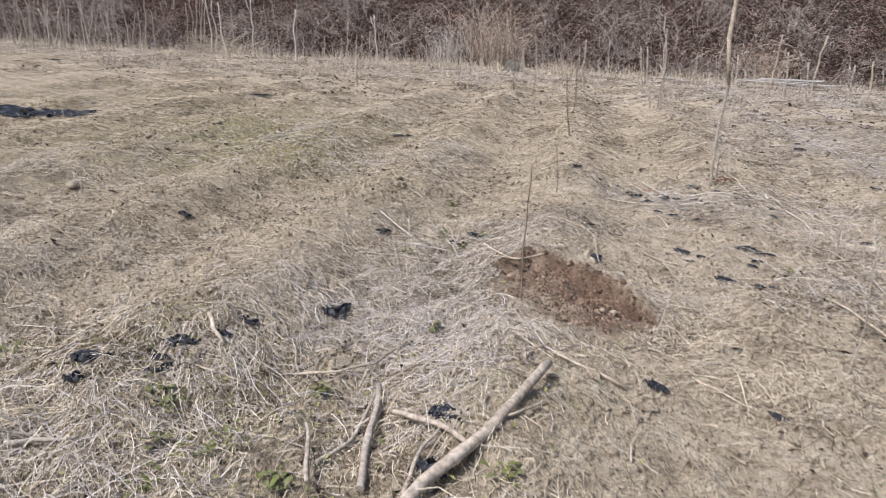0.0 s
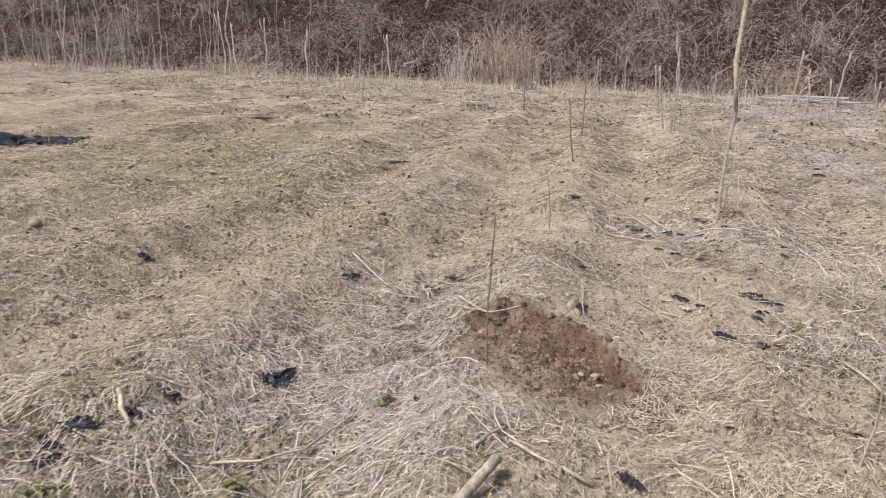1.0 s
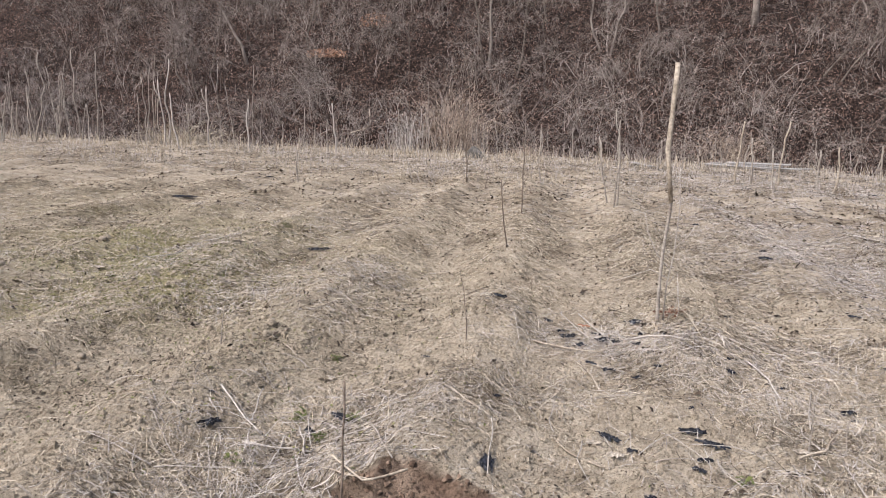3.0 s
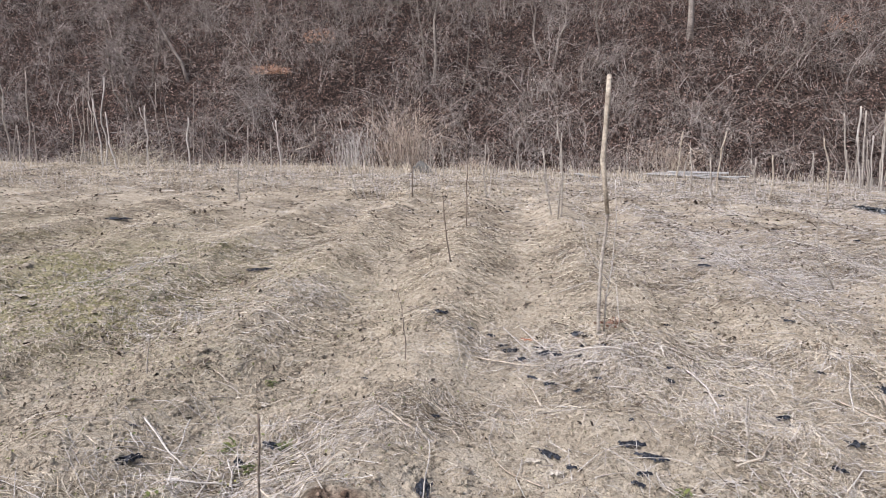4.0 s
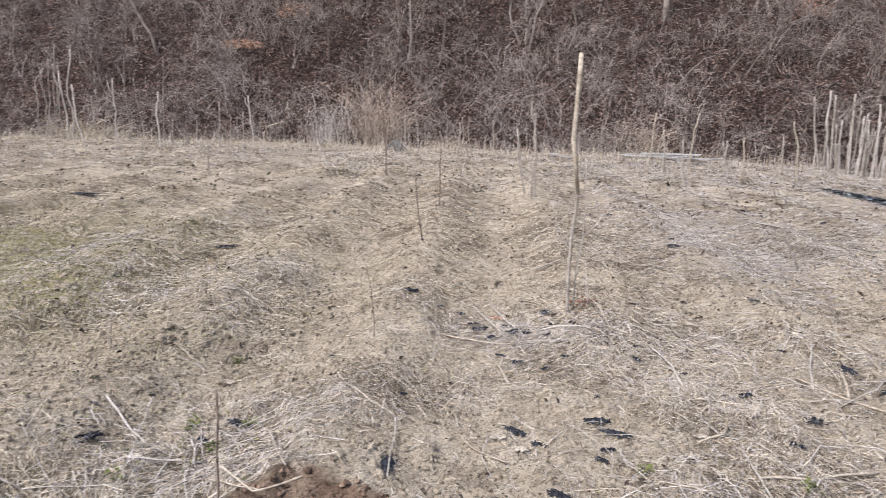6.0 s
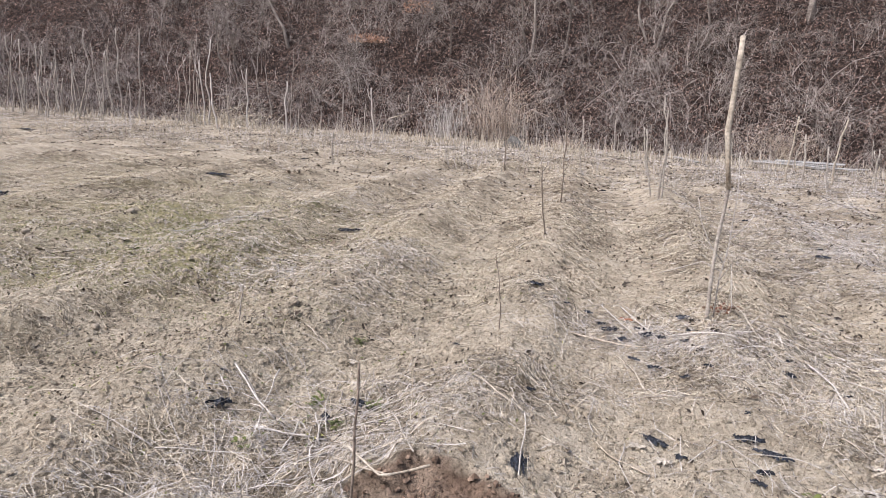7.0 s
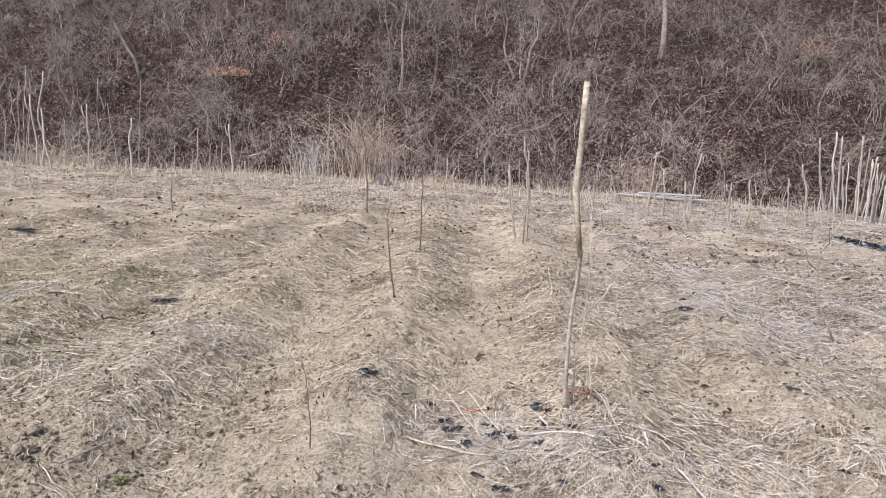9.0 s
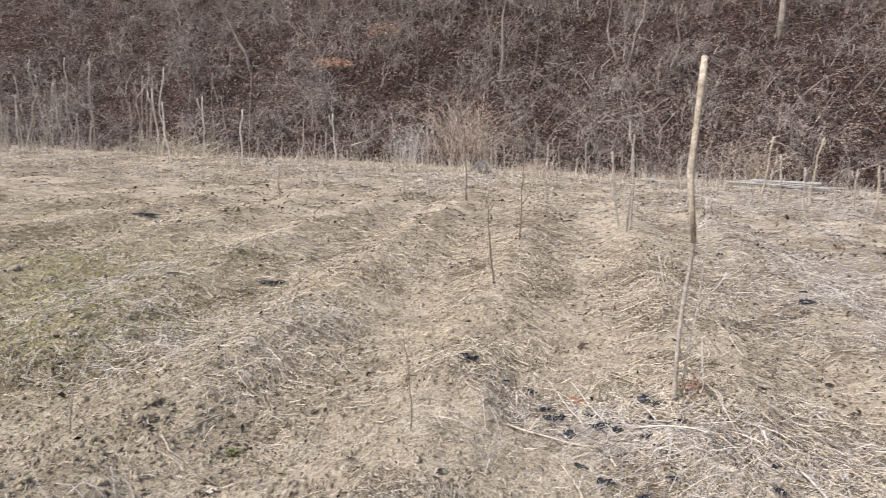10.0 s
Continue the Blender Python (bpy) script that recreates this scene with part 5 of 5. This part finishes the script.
# ---- sticks on the ground ----
stick([(-1.36, 3.48), (-1.54, 2.96), (-1.71, 2.67), (-1.90, 2.09)], 0.019, 0.025, "straight barked wooden pole lying on the straw", BARKED, "pole", category="pole", sides=12, knots=False)
fallen = [
    ([(-2.06, 3.36, 0.03), (-1.99, 3.04, 0.02), (-1.92, 2.65)], 0.017, 0.018, "broken split grey stick lying on the straw", GREY_WOOD),
    ([(-2.04, 3.25, 0.03), (-2.05, 2.94), (-2.11, 2.76)], 0.010, 0.010, "split splinter of grey wood lying on the straw", GREY_WOOD),
    ([(-1.94, 3.11, 0.02), (-1.77, 2.99, 0.03), (-1.60, 2.90)], 0.014, 0.014, "short broken tan stick under the pole", BARKED),
    ([(-1.72, 2.97, 0.03), (-1.76, 2.86, 0.02), (-1.78, 2.64)], 0.008, 0.011, "curved pale stick lying on the straw", GREY_WOOD),
    ([(-2.46, 3.41), (-2.27, 3.44, 0.02), (-2.15, 3.56, 0.02), (-2.06, 3.96)], 0.008, 0.006, "long curved dry stem lying on the straw", PEELED),
    ([(-1.47, 3.58), (-1.38, 3.83)], 0.011, 0.009, "short pale twig on bare soil", PEELED),
    ([(-1.35, 3.68), (-1.19, 3.63), (-1.03, 3.63)], 0.008, 0.009, "thin pale branch on bare soil", PEELED),
    ([(-0.70, 3.88), (-0.50, 3.67)], 0.008, 0.007, "thin pale twig lying on the straw", PEELED),
    ([(0.25, 5.07), (0.31, 4.71, 0.02), (0.41, 4.56)], 0.009, 0.010, "thin pale branch lying in tangled straw", PEELED),
    ([(-3.16, 2.54, 0.02), (-3.06, 2.58, 0.03), (-2.94, 2.63)], 0.014, 0.008, "crooked grey stick with a stub in the straw", GREY_WOOD),
    ([(-2.93, 3.51, 0.06), (-2.80, 3.39, 0.01)], 0.014, 0.011, "broken stub of pale wood in a small hollow", PEELED),
    ([(-2.20, 2.90, 0.06), (-2.10, 2.65, 0.02)], 0.009, 0.012, "broken grey stub rising out of the straw", GREY_WOOD),
    ([(-2.57, 3.64, 0.03), (-2.46, 3.44)], 0.006, 0.006, "short grey twig lying on the straw", GREY_WOOD),
    ([(-2.82, 3.20), (-2.60, 3.21, 0.01)], 0.007, 0.006, "short dry stem lying on the straw", PEELED),
    ([(-1.48, 3.07, 0.01), (-1.33, 3.31)], 0.007, 0.005, "thin dry stem beside the pole", PEELED),
    ([(-1.86, 5.17, 0.03), (-1.66, 5.02, 0.06), (-1.47, 5.12, 0.09)], 0.006, 0.008, "broken branch stub at the rim of the dug hole", PEELED),
    ([(-1.90, 5.12, 0.03), (-1.62, 5.02, 0.07)], 0.004, 0.004, "thin bare root at the rim of the dug hole", PEELED),
    ([(-1.78, 5.59, 0.02), (-1.56, 5.16, 0.02)], 0.005, 0.006, "thin dark twig behind the dug hole", GREY_WOOD),
    ([(-1.50, 6.20), (-1.31, 5.94), (-1.16, 5.86)], 0.006, 0.007, "thin pale dry stem on bare soil", PEELED),
    ([(-1.16, 5.86, 0.01), (-1.13, 5.61, 0.02), (-1.12, 5.27, 0.02)], 0.004, 0.004, "wiry pale stem over a strip of film", PALE_WOOD),
    ([(-0.99, 7.55), (-0.73, 7.44), (-0.48, 7.31)], 0.009, 0.007, "thin pale branch beside the planting mound", PEELED),
    ([(-0.69, 7.15), (-0.56, 6.83), (-0.52, 6.65)], 0.006, 0.010, "crooked pale twig on bare soil", PEELED),
    ([(-0.35, 6.80), (-0.47, 6.51)], 0.006, 0.005, "short pale twig on bare soil", PEELED),
    ([(-0.33, 6.82), (-0.34, 6.56)], 0.006, 0.006, "short pale twig on bare soil", PEELED),
    ([(-0.80, 5.83), (-0.69, 5.71), (-0.55, 5.60)], 0.006, 0.006, "thin pale stem on bare soil", PEELED),
    ([(-0.80, 6.53), (-0.83, 6.43), (-0.76, 6.28)], 0.010, 0.006, "bent pale twig on the straw", PEELED),
    ([(0.52, 7.21, 0.02), (0.59, 6.90, 0.03), (0.56, 6.50)], 0.007, 0.009, "bleached curved branch lying on the straw", PALE_WOOD),
    ([(0.68, 5.57), (0.96, 5.58), (1.35, 5.77)], 0.008, 0.009, "pale dry branch on the straw", PEELED),
    ([(0.15, 5.41), (0.29, 5.38), (0.39, 5.33)], 0.006, 0.006, "thin pale twig lying on the straw", PEELED),
    ([(1.42, 6.93), (1.60, 6.74), (1.78, 6.53), (2.00, 6.24)], 0.008, 0.011, "long straight dry branch on the straw", PEELED),
    ([(1.75, 6.99, 0.04), (1.66, 6.66)], 0.010, 0.013, "short stub of split wood", PEELED),
    ([(2.30, 7.45, 0.02), (2.06, 7.00, 0.06), (1.87, 6.76, 0.04), (1.57, 6.60)], 0.006, 0.007, "curved dry branch lying on the straw", GREY_WOOD),
    ([(1.76, 7.48, 0.02), (1.56, 7.05, 0.06), (1.47, 6.77)], 0.005, 0.006, "bowed pale stem on the straw", PALE_WOOD),
    ([(0.47, 5.87), (0.62, 5.95, 0.02), (0.73, 6.12, 0.03)], 0.007, 0.008, "crooked pale twig lying on the straw", PEELED),
    ([(0.66, 5.81, 0.01), (0.68, 5.54), (0.68, 5.27)], 0.007, 0.007, "thin dry branch lying on the straw", GREY_WOOD),
    ([(0.80, 6.75, 0.03), (0.62, 6.20)], 0.006, 0.006, "thin upright-broken stem on the straw", GREY_WOOD),
    ([(0.54, 6.32), (0.42, 6.18), (0.51, 6.03)], 0.006, 0.004, "bowed pale twig on the straw", PEELED),
    ([(1.00, 6.68, 0.02), (1.24, 6.82)], 0.008, 0.006, "short pale branch over a scrap of film", PEELED),
    ([(0.97, 6.42), (1.16, 6.41)], 0.007, 0.007, "short dark-ended branch on the straw", PEELED),
    ([(-0.64, 8.24, 0.02), (-0.50, 7.80, 0.03), (-0.38, 7.51)], 0.006, 0.006, "bleached stem lying over torn film", PALE_WOOD),
    ([(-0.79, 8.25, 0.02), (-0.62, 7.72, 0.02), (-0.52, 7.50)], 0.005, 0.005, "bleached stem lying over torn film", PALE_WOOD),
    ([(-0.27, 7.55, 0.02), (-0.05, 7.40, 0.03), (0.13, 7.38)], 0.007, 0.007, "bleached stem lying over torn film", PALE_WOOD),
    ([(0.09, 8.05, 0.12), (0.23, 7.86, 0.05), (0.26, 7.37)], 0.006, 0.005, "thin dry branch leaning at the foot of the post", PEELED),
    ([(0.85, 6.07), (0.70, 5.79)], 0.005, 0.005, "thin bleached twig on the straw", PALE_WOOD),
    ([(0.35, 6.65), (0.55, 6.69), (0.75, 6.60)], 0.005, 0.005, "thin bleached stem on the straw", PALE_WOOD),
    ([(0.93, 5.67), (1.14, 5.96, 0.03), (1.35, 6.04)], 0.005, 0.005, "bowed bleached stem on the straw", PALE_WOOD),
    ([(-2.79, 5.88, 0.01), (-2.54, 5.65, 0.02), (-2.40, 5.58)], 0.007, 0.006, "bleached stem in a tangle of straw", PALE_WOOD),
    ([(-2.59, 6.01, 0.02), (-2.51, 5.66)], 0.006, 0.004, "bleached stem in a tangle of straw", PALE_WOOD),
    ([(-2.26, 5.57, 0.02), (-2.22, 5.28)], 0.006, 0.005, "bleached stem in a tangle of straw", PALE_WOOD),
    ([(-2.22, 5.68, 0.03), (-2.08, 5.40)], 0.006, 0.005, "bleached stem in a tangle of straw", PALE_WOOD),
    ([(-2.41, 5.37, 0.02), (-2.08, 5.48)], 0.006, 0.006, "bleached stem in a tangle of straw", PALE_WOOD),
    ([(-2.59, 7.07), (-2.67, 6.74)], 0.006, 0.004, "thin pale stem on the ridge", PEELED),
    ([(-4.58, 9.57), (-4.57, 9.76), (-4.39, 9.81)], 0.013, 0.010, "pale fallen branch in the grass", PEELED),
    ([(-5.29, 8.94), (-5.15, 9.31), (-5.20, 10.10), (-4.79, 10.29)], 0.007, 0.010, "long bleached branch in the grass", PALE_WOOD),
]
for points, r0, r1, told, wood in fallen:
    stick(points, r0, r1, told, wood, knots=r0 > 0.007)

twig_rng = np.random.default_rng(66)
for k in range(46):
    x, y = twig_rng.uniform(-3.6, 2.4), twig_rng.uniform(2.6, 9.2)
    if 0.1 < pit_mask(np.array(x), np.array(y)) or (abs(x + 1.3) < 0.6 and 6.9 < y < 7.7):
        continue
    a, long = twig_rng.uniform(0, 6.28), twig_rng.uniform(0.10, 0.34)
    c = twig_rng.normal(0, 0.25)
    stick([(x, y), (x + math.cos(a) * long / 2, y + math.sin(a) * long / 2, 0.015), (x + math.cos(a + c) * long, y + math.sin(a + c) * long)],
          twig_rng.uniform(0.004, 0.007), 0.003, "short dry twig lying in the straw", PEELED if k % 3 else GREY_WOOD, "twig", 0.008, "twig", 4, False)

for k in range(54):
    x, y = twig_rng.uniform(-0.95, 2.3), twig_rng.uniform(5.3, 8.3)
    if k > 38:
        x, y = twig_rng.uniform(-2.9, -1.9), twig_rng.uniform(5.0, 5.8)
    a, long, c = twig_rng.uniform(0, 6.28), twig_rng.uniform(0.2, 0.5), twig_rng.normal(0, 0.5)
    mx, my = x + math.cos(a) * long / 2, y + math.sin(a) * long / 2
    stick([(x, y), (mx, my, twig_rng.uniform(0.01, 0.05)), (mx + math.cos(a + c) * long / 2, my + math.sin(a + c) * long / 2, 0.01)],
          twig_rng.uniform(0.003, 0.005), 0.002, "wiry bleached stem arching over the straw", PALE_WOOD if k % 3 else GREY_WOOD, "twig", 0.012, "twig", 4, False)

# ---- plastic, boards, stones ----
leaf_rng = np.random.default_rng(71)
lx, ly = leaf_rng.normal(0.13, 0.10, 60), leaf_rng.normal(8.1, 0.09, 60)
tagged(part("fallen_leaves", mesh_of("fallen_leaves", *leaflets(lx, ly, ground_z(lx, ly) + leaf_rng.uniform(0.01, 0.05, 60), leaf_rng.uniform(0.015, 0.03, 60), 0.6)), DEAD_LEAF),
       "few reddish-brown dead leaves at the foot of the tall post", "leaves", kind="stuff")
place_scraps()
place_stones()
place_weeds()


def laid_sheet(name, spine, wide, high, material, label, seed):
    """A long bunched strip that lies along a line of the plan."""
    root = new(name)
    (x0, y0), (x1, y1) = spine
    root.location = (x0, y0, 0)
    long = math.hypot(x1 - x0, y1 - y0)
    a = math.atan2(y1 - y0, x1 - x0)
    n = max(2, round(long / (wide * 0.8)))
    for k in range(n):
        bm = crumpled(seed + k, long / n * 1.8, wide * 1.3, high, 0.8, 23)
        u = (k + 0.5) / n
        cx, cy = x0 + (x1 - x0) * u, y0 + (y1 - y0) * u
        for w in bm.verts:
            px, py = w.co.x * math.cos(a) - w.co.y * math.sin(a), w.co.x * math.sin(a) + w.co.y * math.cos(a)
            w.co = Vector((cx + px - x0, cy + py - y0, w.co.z + float(ground_z(cx + px, cy + py, False)) + 0.015))
        part("fold", bm, material, root)
    return tagged(root, label, "plastic sheet")


laid_sheet("plastic_sheet", ((-9.6, 8.9), (-8.45, 9.95)), 0.42, 0.09, FILM, "crumpled sheet of black plastic film on bare soil", 1400)
laid_sheet("netting", ((7.1, 18.7), (7.75, 14.4)), 0.46, 0.14, MESH_DARK, "long bunched strip of dark green-black netting on the straw", 1420)


def board_stack():
    root = new("board_stack")
    x, y = 4.0, 26.7
    root.location = (x, y, zed(5.0, 26.2) + 0.05)
    rng = np.random.default_rng(5)
    for dx, dy, dz, long, wide, turn, roll in ((1.25, -0.42, 0.05, 2.9, 0.16, -24, 10), (1.1, -0.18, 0.10, 2.3, 0.15, -31, 4), (1.45, -0.28, 0.15, 2.0, 0.17, -27, 14), (0.45, 0.16, 0.09, 1.3, 0.15, -20, 6),
                                               (2.2, -0.80, 0.02, 1.5, 0.14, -18, 8)):
        bm = bmesh.new()
        bmesh.ops.create_cube(bm, size=1, matrix=pose(dx, dy, dz, roll, rng.uniform(-2, 2), turn) @ Matrix.Diagonal((long, wide, 0.024, 1)))
        bmesh.ops.bevel(bm, geom=bm.edges[:], offset=0.005, segments=1, affect="EDGES")
        part("board", bm, PLANK, root)
    for dx, dy in ((0.5, 0.0), (2.0, -0.6)):
        bm = bmesh.new()
        bmesh.ops.create_cube(bm, size=1, matrix=pose(dx, dy, -0.06, 0, 0, 60) @ Matrix.Diagonal((0.7, 0.07, 0.16, 1)))
        part("bearer", bm, BARK, root)
    return tagged(root, "stack of grey weathered boards lying at the field's edge", "boards")


board_stack()


def lone_board(x, y, long, wide, turn, tilt, label):
    bm = bmesh.new()
    bmesh.ops.create_cube(bm, size=1, matrix=Matrix.Diagonal((long, wide, 0.03, 1)))
    bmesh.ops.bevel(bm, geom=bm.edges[:], offset=0.006, segments=1, affect="EDGES")
    ob = part("board", bm, PLANK)
    ob.matrix_world = pose(x, y, zed(x, y) + 0.07, 0, tilt, turn)
    return tagged(ob, label, "board")


lone_board(1.7, 25.8, 1.3, 0.22, -62, 4, "grey weathered board lying in dry grass")

boulder = part("boulder", lump(1500, 0.36, 0.7, 0.4, 3), GREY_STONE)
boulder.location = (-3.85, 25.9, zed(-3.85, 25.9) + 0.1)
tagged(boulder, "rounded dark grey boulder at the field's edge", "boulder")

flag = part("plastic_scrap", crumpled(1510, 0.10, 0.06, 0.03), ORANGE)
flag.location = (-0.59, 8.03, zed(-0.59, 8.03) + 0.02)
tagged(flag, "small faded orange plastic scrap on the straw", "plastic scrap")
for x, y, w, k in ((-0.60, 5.83, 0.08, 1), (-0.48, 5.73, 0.10, 2), (0.51, 5.96, 0.08, 3), (-2.33, 6.45, 0.09, 4), (0.15, 7.06, 0.09, 5), (-1.92, 5.75, 0.05, 6), (-5.53, 8.52, 0.13, 7), (-6.70, 12.70, 0.24, 8)):
    chip = part("pale_flake", crumpled(1520 + k, w, w * 0.6, w * 0.25), PALE_CHIP)
    chip.location = (x, y, zed(x, y) + 0.008)
    tagged(chip, "pale flake of bark or paper on the ground", "flake", "pale flakes")

# ---- pieces of the ground ----
single_clods()
